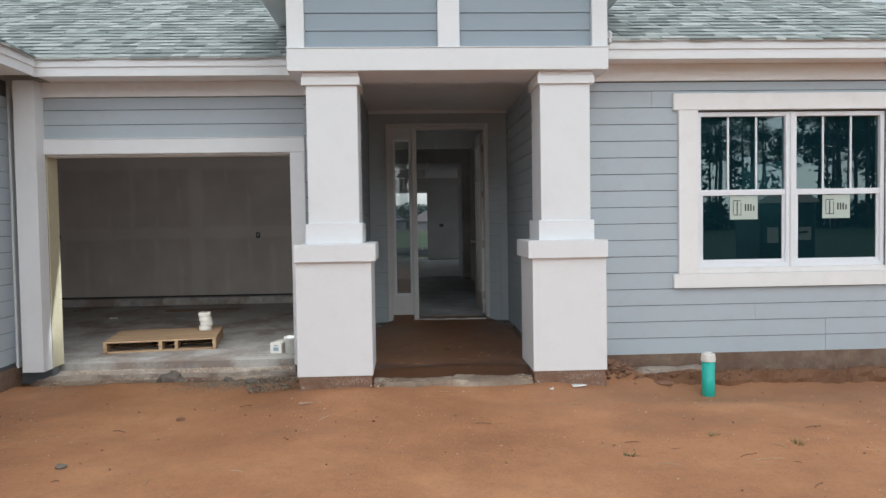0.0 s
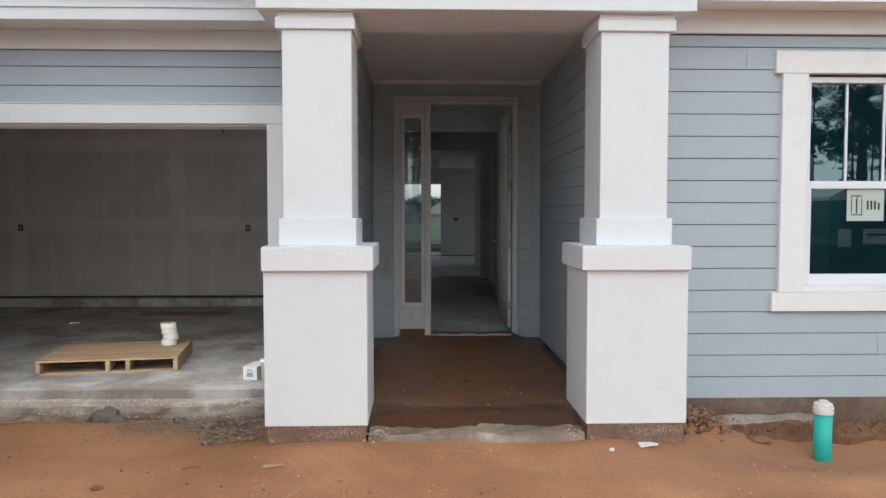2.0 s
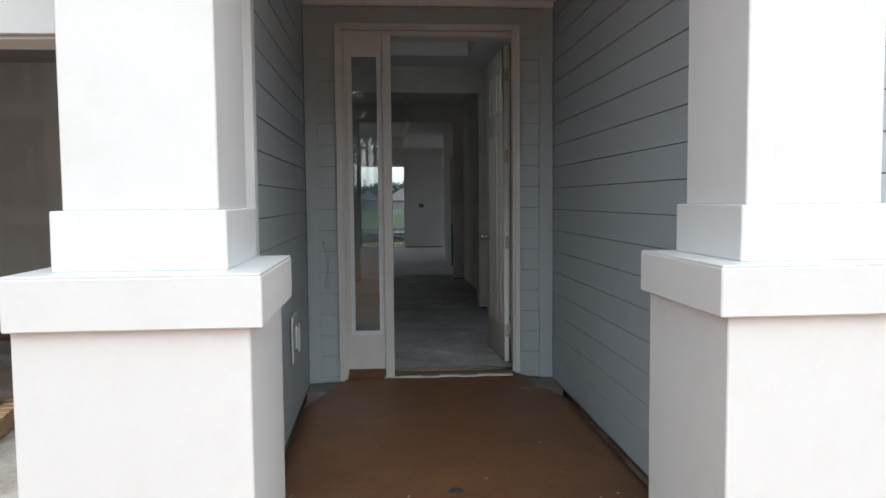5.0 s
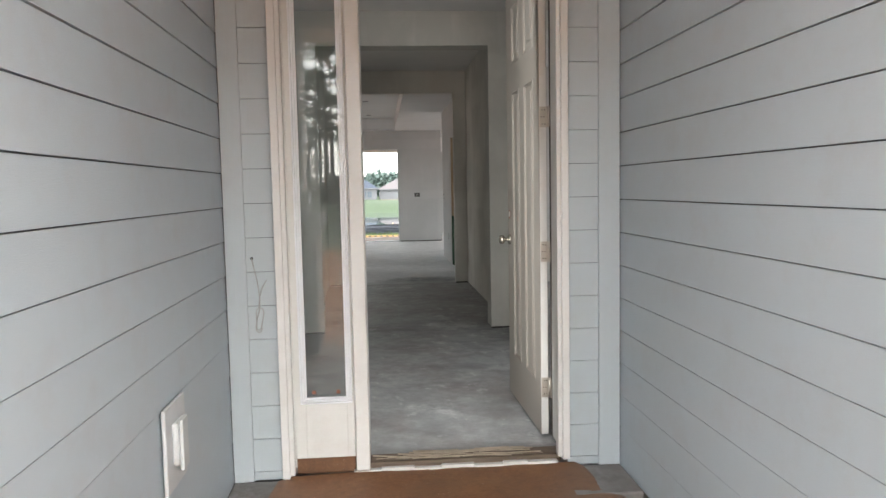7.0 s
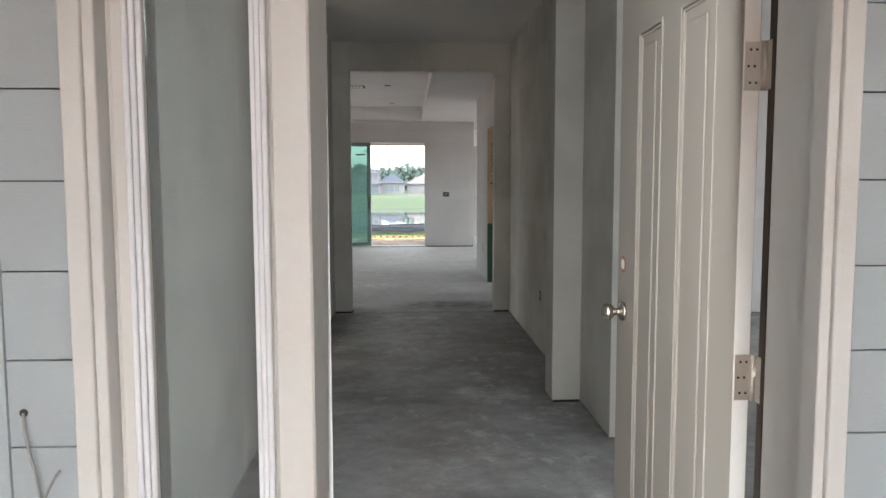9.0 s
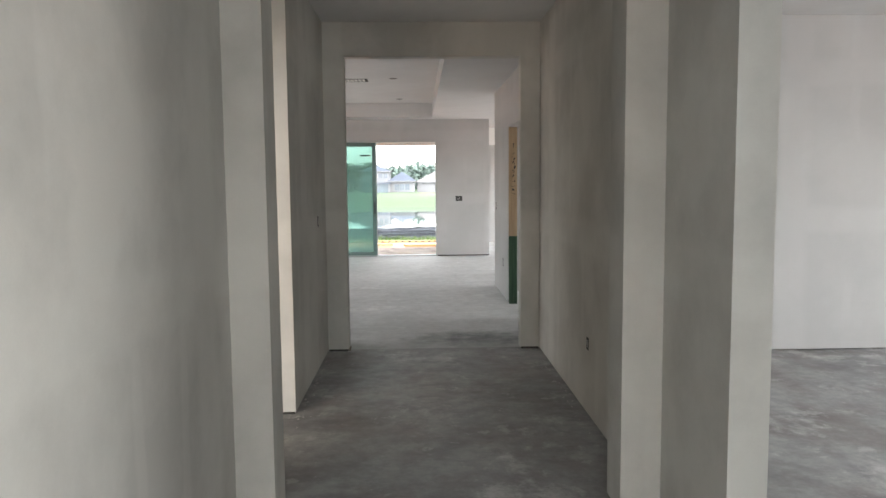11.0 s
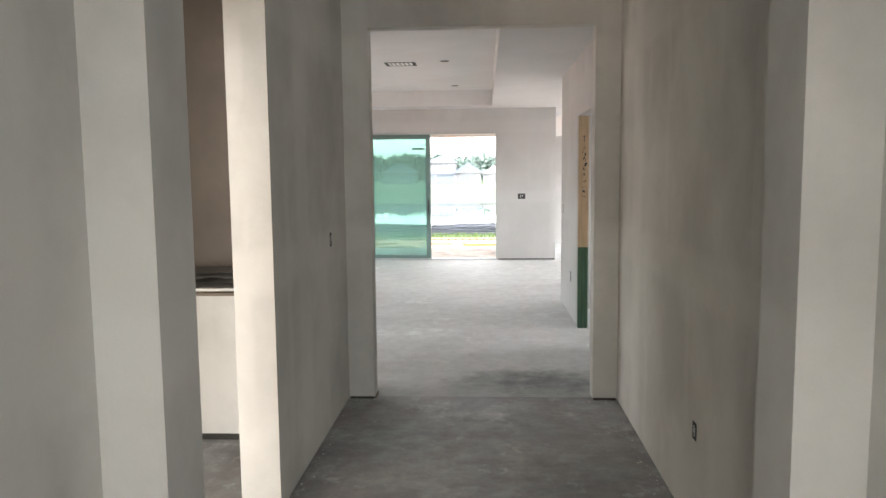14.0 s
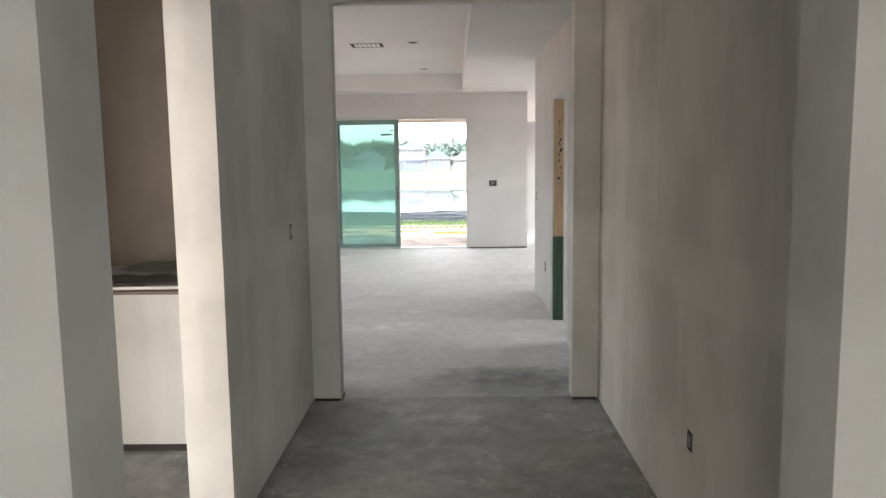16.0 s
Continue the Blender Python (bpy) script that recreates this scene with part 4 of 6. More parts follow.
HIP = 7.2
roof("roof_main", [
    ((0.4, -3.07), (HIP, -3.07), 2.842, (0, 1), 5.2, lambda x, y: x < HIP - (y + 3.07) and (x > 2.15 or y > -2.4)),
    ((-9.0, -2.52), (0.6, -2.52), 2.827, (0, 1), 4.8, lambda x, y: x > -3.03 - (y + 2.52) and (x < -0.55 or y > -1.6)),
    ((-3.01, -7.0), (-3.01, 2.4), 2.827, (-1, 0), 4.8, lambda x, y: y < -2.52 + (-3.01 - x)),
], "hipped roof of weathered green-grey asphalt shingles")
part_deck = raw("roof_deck", [(0.4, -3.04, 2.835), (HIP, -3.04, 2.835), (HIP - 5, 1.96, 5.335), (0.4, 1.96, 5.335), (-9, -2.49, 2.82), (0.5, -2.49, 2.82), (0.5, 2.3, 5.215), (-9, 2.3, 5.215),
    (-3.03, -7, 2.82), (-3.03, -2.49, 2.82), (-7.83, 2.3, 5.215), (-7.83, -7, 5.215), (HIP, 12, 2.835), (HIP - 5, 6, 5.335), (0.4, 12, 2.835), (0.4, 6.9, 5.335)], [(0, 1, 2, 3), (4, 5, 6, 7), (8, 9, 10, 11), (1, 12, 13, 2)], SHINGLE)
tagged(part_deck, "roof deck under asphalt shingles", "roof", kind="structure")
cover = structure("roof_back", boxes((-8.2, 5.3, 3.9, 14.9, 3.1, 3.2), (-8.2, 6.9, 0.0, 3.9, 3.1, 3.2), (1.9, 5.3, 14.9, 18.0, 2.8, 2.95), (1.8, 6.9, -2.7, 0.1, 2.95, 3.0)), SHINGLE, "flat cover over the rooms", "roof")


# ---- porch columns and gable ----
def column(cx, label, side):
    cy = -2.955
    top = thing("porch_column", (cx, cy, -0.30), label, "column", "columns of the porch")

    def b(w, z0, z1, bevel=0.004, cut=0.0):
        return boxes((-w / 2 + (cut if side < 0 else 0), w / 2 - (cut if side > 0 else 0), -w / 2, w / 2, z0 + 0.30, z1 + 0.30), bevel=bevel)
    part("footing", b(0.625, -0.42, -0.062), STUCCO, top, "mud-stained concrete footing block")
    part("pedestal", b(0.648, -0.062, 0.925), TRIM, top)
    part("pedestal_cap", boxes((-0.365 + (0.036 if side < 0 else 0), 0.365 - (0.036 if side > 0 else 0), -0.365, 0.315, 1.225, 1.370), bevel=0.004), TRIM, top)
    part("cap_board", boxes((-0.362 + (0.036 if side < 0 else 0), 0.362 - (0.036 if side > 0 else 0), -0.362, 0.312, 1.370, 1.378), bevel=0.002), TRIM, top)
    part("shaft_band", b(0.505, 1.078, 1.252, cut=0.014), TRIM, top)
    part("shaft", b(0.452, 1.252, 2.440, cut=0.014), TRIM, top)
    part("capital", b(0.500, 2.440, 2.512), TRIM, top)
    part("neck_board", b(0.480, 2.512, 2.548), TRIM_CREAM, top)
    return top


column(-0.228, "square white tapered porch column on a boxed pedestal, beside the garage doorway", -1)
column(1.812, "square white tapered porch column on a boxed pedestal, beside the blue bedroom wall", 1)

gable = thing("porch_gable", (0, 0, 2.55), "white beam and blue lap-sided gable over the porch", "gable")
gable["kind"] = "structure"
GZ = -2.55


def gpart(name, mat, *rows, bevel=0.003):
    part(name, boxes(*[(a, b, c, d, e + GZ, f + GZ) for a, b, c, d, e, f in rows], bevel=bevel), mat, gable)


gpart("beam", TRIM, (-0.585, 2.172, -3.26, -2.66, 2.550, 2.738))
gpart("side_beam", TRIM, (-0.47, -0.02, -2.658, -2.12, 2.552, 2.69))
gpart("side_beam", TRIM, (1.60, 2.06, -2.658, -2.56, 2.552, 2.69))
gpart("gable_post", TRIM, (-0.585, -0.437, -3.235, -3.17, 2.738, 3.42))
gpart("gable_post", TRIM, (0.700, 0.888, -3.235, -3.17, 2.738, 3.75))
gpart("gable_post", TRIM, (2.036, 2.172, -3.235, -3.17, 2.738, 3.42))
gpart("flashing", TRIM, (-0.59, 2.177, -3.266, -3.20, 2.740, 2.748), bevel=0)
bm = bmesh.new()
prism(bm, [(-0.57, 2.738 + GZ), (2.16, 2.738 + GZ), (2.16, 3.4 + GZ), (0.79, 4.1 + GZ), (-0.57, 3.4 + GZ)], "y", -3.17, -3.05)
part("gable_wall", bm, SIDING_SHADED, gable)
for x0, x1 in ((-0.436, 0.699), (0.889, 2.035)):
    for z in (2.7535, 2.905, 3.0565, 3.208, 3.36):
        bm = bmesh.new()
        prism(bm, [(-3.172, z + GZ), (-3.185, z + GZ), (-3.176, z + 0.146 + GZ), (-3.172, z + 0.146 + GZ)], "x", x0, x1)
        part("siding_board", bm, SIDING_SHADED, gable)
gpart("gable_side", SIDING_SHADED, (-0.57, -0.55, -3.05, 0.6, 2.85, 3.42), (2.14, 2.16, -3.05, 0.6, 2.85, 3.42), bevel=0)
gpart("gable_soffit", TRIM, (-0.93, -0.571, -3.5, 0.9, 3.40, 3.42), (2.161, 2.50, -3.5, 0.9, 3.40, 3.42))
gpart("gable_fascia", TRIM, (-0.95, -0.93, -3.5, 0.9, 3.40, 3.55), (2.50, 2.52, -3.5, 0.9, 3.40, 3.55))
bm = bmesh.new()
prism(bm, [(-0.95, 3.55 + GZ), (0.79, 4.42 + GZ), (2.52, 3.55 + GZ), (2.52, 3.59 + GZ), (0.79, 4.46 + GZ), (-0.95, 3.59 + GZ)], "y", -3.55, 2.2)
part("gable_roof", bm, SHINGLE, gable)
bm = bmesh.new()
box(bm, 2.21, 2.26, -3.09, -3.0, 2.80 + GZ, 2.93 + GZ, bevel=0.02)
part("gutter_end", bm, TRIM, gable)


# ---- windows ----
def double_hung(name, x0, x1, zb, zt, y, grid, label):
    """One sash pair in a vinyl frame, facing -y."""
    top = thing(name, ((x0 + x1) / 2, y, zb), label, "window", "pair of bedroom windows")
    top["kind"] = "structure"
    w, h = (x1 - x0) / 2, zt - zb
    mid = 0.71
    part("window_frame", boxes((-w, -w + 0.04, -0.02, 0.07, 0, h), (w - 0.04, w, -0.02, 0.07, 0, h), (-w + 0.04, w - 0.04, -0.02, 0.07, 0, 0.045), (-w + 0.04, w - 0.04, -0.02, 0.07, h - 0.04, h), bevel=0.003), VINYL, top)
    part("lower_sash", boxes((-w + 0.04, -w + 0.065, 0.0, 0.03, 0.045, mid), (w - 0.065, w - 0.04, 0.0, 0.03, 0.045, mid), (-w + 0.065, w - 0.065, 0.0, 0.03, 0.045, 0.075), (-w + 0.065, w - 0.065, 0.0, 0.03, mid - 0.02, mid), bevel=0.002), VINYL, top)
    part("meeting_rail", boxes((-w + 0.04, w - 0.04, -0.012, 0.0, mid - 0.025, mid + 0.028), bevel=0.002), VINYL, top)
    part("pane", boxes((-w + 0.065, w - 0.065, 0.012, 0.016, 0.075, mid - 0.02)), WINDOW_GLASS, top)
    part("pane", boxes((-w + 0.04, w - 0.04, 0.020, 0.024, mid + 0.028, h - 0.04)), WINDOW_GLASS, top)
    for i in (1, 2):
        gx = -w + 0.04 + (2 * w - 0.08) * i / 3
        part("muntin", boxes((gx - 0.008, gx + 0.008, 0.008, 0.019, mid + 0.028, h - 0.04)), VINYL, top)
    # maker's sticker: sheet with a dark mark in plain shapes
    sx = -0.12 if x0 < 4 else -0.14
    st = part("sticker", boxes((sx, sx + 0.27, 0.0095, 0.0115, 0.455, 0.68)), STICKER, top, "white paper sticker with a dark mark")
    b = bmesh.new()
    for sh in (0.03, 0.07):
        for r in ((sx + sh, sx + sh + 0.006, 0.51, 0.635), (sx + sh + 0.035, sx + sh + 0.041, 0.49, 0.615)):
            box(b, r[0], r[1], 0.0085, 0.0095, r[2], r[3])
    box(b, sx + 0.03, sx + 0.11, 0.0085, 0.0095, 0.63, 0.637), box(b, sx + 0.03, sx + 0.11, 0.0085, 0.0095, 0.495, 0.502)
    for k in range(3):
        box(b, sx + 0.145 + 0.026 * k, sx + 0.159 + 0.026 * k, 0.0085, 0.0095, 0.535, 0.60)
    box(b, sx + 0.225, sx + 0.239, 0.0085, 0.0095, 0.535, 0.585)
    part("mark", b, INK, st)
    return top


double_hung("window_1", 3.155, 4.055, 0.775, 2.245, FACADE + 0.04, True, "white vinyl double-hung window with dark reflecting panes and a sticker")
double_hung("window_2", 4.08, 4.98, 0.775, 2.245, FACADE + 0.04, True, "white vinyl double-hung window with dark reflecting panes and a sticker")
trim("window_mullion", (4.056, 4.079, FACADE + 0.01, FACADE + 0.10, 0.775, 2.245))
trim("trim_window_head", (2.915, 5.235, F0 - 0.032, F0 + 0.014, 2.262, 2.416), mat=TRIM_CREAM)
trim("trim_window_side", (2.965, 3.15, F0 - 0.03, F0 + 0.014, 0.726, 2.260), mat=TRIM_CREAM)
trim("trim_window_side_east", (4.985, 5.17, F0 - 0.03, F0 + 0.014, 0.726, 2.260), mat=TRIM_CREAM)
trim("trim_window_sill", (2.915, 5.235, F0 - 0.034, F0 + 0.014, 0.590, 0.724), mat=TRIM_CREAM)
trim("window_bottom_rail", (3.151, 4.984, F0 - 0.01, F0 + 0.05, 0.726, 0.774), mat=TRIM_CREAM)


# ---- front door ----
PLATE = make_wood("dusty_sill_plate", (0.10, 0.072, 0.05), (0.24, 0.19, 0.145))
def turn(x, y, z, rz=0, ry=0, rx=0):
    return pose(x, y, z, rx, ry, rz)


door = thing("door_1", (0.8, 0.0, 0.0), "cream-painted entry frame with one sidelight and a door standing open inwards", "door")
door["kind"] = "structure"


def dpart(name, mat, *rows, bevel=0.002, parent=None, label=""):
    return part(name, boxes(*[(a - 0.8, b - 0.8, c, d, e, f) for a, b, c, d, e, f in rows], bevel=bevel), mat, parent or door, label)


dpart("casing", FRAME_PAINT, (0.152, 0.186, -0.032, 0.03, -0.03, 2.500), (1.436, 1.470, -0.032, 0.03, 0.0, 2.500), (0.152, 1.470, -0.032, 0.03, 2.501, 2.520))
dpart("casing_step", FRAME_PAINT, (0.186, 0.205, -0.022, 0.03, -0.02, 2.482), (1.417, 1.436, -0.022, 0.03, 0.01, 2.482), (0.186, 1.436, -0.022, 0.03, 2.483, 2.500))
dpart("jamb", FRAME_PAINT, (0.190, 0.212, 0.03, 0.262, 0.0, 2.455), (1.450, 1.466, 0.03, 0.262, 0.02, 2.455), (0.190, 1.466, 0.03, 0.262, 2.456, 2.482))
dpart("jamb_stop", FRAME_PAINT, (1.437, 1.449, 0.03, 0.07, 0.02, 2.445), (0.547, 1.436, 0.03, 0.11, 2.444, 2.455))
# thin dark strip that paints in the shade of the gap beside the hinges
dpart("hinge_gap_shade", GAP_SHADE, (1.4485, 1.4496, 0.234, 0.2615, 0.021, 2.444), bevel=0, label="dark brown strip for the shade in the hinge gap")
dpart("mullion", FRAME_PAINT, (0.482, 0.546, -0.02, 0.262, -0.01, 2.455), bevel=0.004)
side = dpart("sidelight", FRAME_PAINT, (0.213, 0.262, 0.02, 0.08, 0.045, 2.455), (0.448, 0.481, 0.02, 0.08, 0.045, 2.455), (0.262, 0.448, 0.02, 0.08, 2.305, 2.455), (0.262, 0.448, 0.02, 0.08, 0.045, 0.318), bevel=0.002)
for k, (g, y0) in enumerate(((0.0, 0.004), (0.010, 0.008), (0.020, 0.013))):
    a, b, c, d = 0.238 + g, 0.472 - g, 0.300 + g, 2.323 - g
    t = 0.009
    dpart("glazing_bead", VINYL, (a, a + t, y0, 0.019, c, d), (b - t, b, y0, 0.019, c, d), (a + t, b - t, y0, 0.019, c, c + t), (a + t, b - t, y0, 0.019, d - t, d), parent=side, label="white vinyl glazing bead")
pane = dpart("pane", GLASS, (0.2635, 0.4465, 0.040, 0.046, 0.3195, 2.3035), bevel=0, parent=side)
for x, z in ((0.29, 0.338), (0.40, 0.338)):
    dpart("sticker", COPPER, (x, x + 0.016, 0.037, 0.0392, z, z + 0.016), bevel=0, parent=side, label="small orange sticker")
dpart("sill_gap", WET_MUD, (0.213, 0.481, 0.03, 0.16, -0.03, 0.044), bevel=0)
dpart("threshold", PLATE, (0.546, 1.44, 0.03, 0.139, -0.03, 0.006), (0.60, 1.36, 0.05, 0.085, 0.006, 0.013), label="worn unfinished wooden threshold")
rl, x = random.Random(4), 0.47
lips = []
while x < 1.40:
    w = rl.uniform(0.04, 0.16)
    lips.append((x, min(x + w - 0.001, 1.42), rl.uniform(-0.004, 0.006), 0.028, -0.03, rl.uniform(-0.022, -0.010)))
    x += w
dpart("threshold_lip", FRAME_PAINT, *lips, label="chipped white threshold edge")
slivers = bmesh.new()
for i in range(48):
    box(slivers, -rl.uniform(0.02, 0.14), rl.uniform(0.02, 0.14), -0.0016, 0.0016, 0, rl.uniform(0.002, 0.006), m=pose(rl.uniform(-0.12, 0.46), rl.uniform(0.035, 0.13), 0.0135, 0, rl.uniform(-2, 2), rl.gauss(0, 4)))
part("wood_slivers", slivers, plain("weathered_splinter_wood", (0.33, 0.28, 0.22), 0.9, vary=0.2), door, "raw splinters along the threshold", "stuff")


def door_leaf():
    """An eight foot craftsman door: two tall and two short panels, hung on four hinges, opened inwards."""
    L, T, H = 0.845, 0.044, 2.42
    base = bmesh.new()
    box(base, 0.0, L, 0.012, T - 0.006, 0.0, H)
    # face boards proud of the sunk panels
    cols = ((0.128, 0.350), (0.474, 0.676))
    rows = ((0.250, 1.79), (1.945, 2.27))
    leaf = part("leaf", base, DOOR_PAINT, door, "greige-painted panelled door leaf")
    leaf.location = (1.447 - 0.8, 0.285, 0.018)
    leaf.rotation_euler = (0, 0, radians(90.8))
    us = [0.0] + [u for c in cols for u in c] + [L]
    face = bmesh.new()
    zs = [0.0] + [z for r in rows for z in r] + [H]
    for i in range(5):
        for j in range(5):
            if i % 2 == 1 and j % 2 == 1:
                continue
            box(face, us[i], us[i + 1], T - 0.006, T, zs[j], zs[j + 1])
            box(face, us[i], us[i + 1], 0.006, 0.012, zs[j], zs[j + 1])
    part("face_board", face, DOOR_PAINT, leaf)
    for a, b in cols:
        for c, d in rows:
            m = bmesh.new()
            for q in ((0, 0.011, 0.0035), (0.014, 0.007, 0.0)):
                g, w, p = q
                for r in ((a + g, a + g + w, c + g, d - g), (b - g - w, b - g, c + g, d - g), (a + g + w, b - g - w, c + g, c + g + w), (a + g + w, b - g - w, d - g - w, d - g)):
                    box(m, r[0], r[1], T - 0.008, T + p, r[2], r[3], bevel=0.0015)
            part("panel_moulding", m, DOOR_PAINT, leaf)
            f = bmesh.new()
            box(f, a + 0.06, b - 0.06, T - 0.0065, T - 0.001, c + 0.05, d - 0.05, bevel=0.004)
            part("panel_field", f, DOOR_PAINT, leaf)
    part("edge_strip", boxes((-0.0015, 0.0, 0.008, T - 0.002, 0.0, H)), FRAME_PAINT, leaf, "cream hinge edge of the door")
    rz = pose(0.775, T, 0.935, -90)
    k = bmesh.new()
    revolve(k, [(0.030, 0.0), (0.031, 0.006), (0.026, 0.012), (0.012, 0.014), (0.011, 0.030), (0.018, 0.036), (0.026, 0.044), (0.0275, 0.054), (0.024, 0.064), (0.012, 0.070)], 24, rz @ Matrix.Identity(4))
    part("knob", k, METAL, leaf, "satin nickel round door knob")
    k2 = bmesh.new()
    revolve(k2, [(0.027, 0.0), (0.027, 0.0006)], 24, pose(0.790, T, 1.085, -90))
    bore = part("lock_bore", k2, COPPER, leaf, "open bore for a deadbolt")
    k3 = bmesh.new()
    revolve(k3, [(0.017, 0.0), (0.017, 0.0012)], 24, pose(0.793, T, 1.085, -90))
    part("bore_core", k3, PAPER, bore)
    for z in (0.24, 0.925, 1.585, 2.20):
        h = bmesh.new()
        box(h, -0.0035, -0.0016, 0.006, T - 0.004, z - 0.05, z + 0.05)
        cyl(h, -0.008, 0.0, z - 0.05, z + 0.05, 0.007, seg=12)
        box(h, -0.05, -0.008, -0.004, -0.001, z - 0.05, z + 0.05)
        hinge = part("hinge", h, HINGE, leaf, "dull steel door hinge")
        s = bmesh.new()
        for zz in (-0.034, 0.0, 0.034):
            for yy in (0.015, 0.028):
                revolve(s, [(0.003, 0), (0.003, 0.0006)], 8, pose(-0.0035, yy + (0.004 if zz == 0 else 0), z + zz, 0, -90))
        part("screw", s, BLACK, hinge)


door_leaf()

# ---- porch things ----
BRACKET = plain("chalky_white_plastic", (0.54, 0.56, 0.57), 0.65, vary=0.04)
wp = thing("outlet_bracket", (PL + 0.004, -0.93, 0.33), "white plastic outlet mounting block on blue porch siding", "outlet")
part("backplate", boxes((0, 0.012, -0.115, 0.115, -0.005, 0.27), bevel=0.003), BRACKET, wp)
part("outlet_box", boxes((0.012, 0.030, -0.05, 0.05, 0.07, 0.21), bevel=0.006), BRACKET, wp)
part("cover", boxes((0.030, 0.042, -0.04, 0.035, 0.05, 0.22), bevel=0.006), BRACKET, wp, "loose clear-white cover")


def cable(name, pts, r, mat, parent=None, label=""):
    cu = bpy.data.curves.new(name, "CURVE")
    cu.dimensions, cu.bevel_depth, cu.bevel_resolution, cu.resolution_u = "3D", r, 2, 6
    sp = cu.splines.new("BEZIER")
    sp.bezier_points.add(len(pts) - 1)
    for b, p in zip(sp.bezier_points, pts):
        b.co, b.handle_left_type, b.handle_right_type = p, "AUTO", "AUTO"
    tmp = bpy.data.objects.new("t", cu)
    me = bpy.data.meshes.new_from_object(tmp)
    bpy.data.objects.remove(tmp)
    me.materials.clear()
    me.materials.append(mat)
    ob = new(name, me)
    ob.parent = parent
    return tagged(ob, label)


CABLE = plain("grey_white_cable", (0.36, 0.36, 0.35), 0.5)
db = thing("doorbell_cable", (0.07, 0.016, 0.95), "looped grey doorbell wire hanging from a hole in blue siding", "cable")
cable("wire", [(-0.025, 0, 0.02), (-0.018, -0.012, -0.01), (0.0, -0.015, -0.10), (0.004, -0.012, -0.2), (-0.012, -0.010, -0.27), (-0.005, -0.012, -0.30), (0.012, -0.014, -0.27), (0.006, -0.02, -0.20), (-0.01, -0.02, -0.26), (-0.002, -0.02, -0.31), (0.016, -0.018, -0.29)], 0.0025, CABLE, db)
cable("wire_end", [(0.0, -0.014, -0.20), (0.012, -0.02, -0.13), (0.030, -0.02, -0.09), (0.042, -0.02, -0.075)], 0.0025, CABLE, db)
k = bmesh.new()
cyl(k, 0, 0, 0, 0.003, 0.007, seg=12, m=pose(-0.025, 0.003, 0.02, 90))
part("grommet", k, INK, db)


def stone(bm, x, y, z, r, rnd, flat=0.6):
    m = Matrix.Translation((x, y, z)) @ Euler((rnd.random() * 0.5, rnd.random() * 0.5, rnd.random() * 6)).to_matrix().to_4x4() @ Matrix.Diagonal((r * rnd.uniform(0.8, 1.4), r * rnd.uniform(0.7, 1.1), r * flat * rnd.uniform(0.7, 1.1), 1))
    out = bmesh.ops.create_icosphere(bm, subdivisions=1, radius=1.0)
    for v in out["verts"]:
        v.co *= rnd.uniform(0.78, 1.15)
    bmesh.ops.transform(bm, matrix=m, verts=out["verts"])


def stones(name, spots, mat, label, category, kind="stuff"):
    rnd = random.Random(hash(len(spots)) % 1000)
    base = bmesh.new()
    out = bmesh.ops.create_icosphere(base, subdivisions=1, radius=1.0)
    tv = [v.co.copy() for v in base.verts]
    tf = [[v.index for v in f.verts] for f in base.faces]
    base.free()
    verts, faces = [], []
    for x, y, z, r in spots:
        k = len(verts)
        e = Euler((rnd.random() * 0.7, rnd.random() * 0.7, rnd.random() * 6)).to_matrix()
        sx, sy, sz = r * rnd.uniform(0.8, 1.4), r * rnd.uniform(0.7, 1.1), r * rnd.uniform(0.4, 0.7)
        for c in tv:
            q = c * rnd.uniform(0.75, 1.15)
            verts.append(tuple(e @ Vector((q.x * sx, q.y * sy, q.z * sz)) + Vector((x, y, z))))
        faces += [tuple(i + k for i in f) for f in tf]
    o = raw(name, verts, faces, mat, kind=kind)
    return tagged(o, label, category)


GRAVEL = make_leaf("mixed_grey_gravel", (0.12, 0.085, 0.06), (0.37, 0.31, 0.235))
CLOD = make_leaf("red_clay_clods", (0.14, 0.070, 0.042), (0.27, 0.145, 0.085))
CHIP = make_leaf("pale_debris_chips", (0.30, 0.19, 0.12), (0.66, 0.53, 0.40))
ROCK = plain("dull_grey_rock", (0.18, 0.155, 0.13), 0.9, scale=14, vary=0.2, relief=0.5)
rnd = random.Random(11)


def gz(x, y):
    return ground_z(x, y)


pts = []
while len(pts) < 5200:
    x, y = rnd.gauss(-1.08, 0.34), rnd.gauss(-2.66, 0.15)
    if x < -0.58 or y < -3.35:
        if -2.4 < x and y < -2.28:
            pts.append((x, y, gz(x, y) + 0.002, rnd.choice((0.002, 0.003, 0.004, 0.005, 0.008))))
for i in range(700):
    x, y = rnd.uniform(-1.05, -0.58), rnd.uniform(-3.15, -2.35)
    pts.append((x, y, gz(x, y) + 0.012 + 0.05 * max(0, x + 0.85), rnd.choice((0.004, 0.005, 0.007, 0.010, 0.015))))
stones("gravel", pts, GRAVEL, "loose grey gravel spilled beside the garage threshold", "gravel")
pts = [(rnd.uniform(-3.1, -0.7), rnd.uniform(-2.50, -1.9), 0, rnd.choice((0.0015, 0.002, 0.003, 0.004, 0.006, 0.009))) for i in range(3600)]
pts = [p for p in pts if noise.noise(Vector((p[0] * 3, p[1] * 9, 1))) > -0.05]
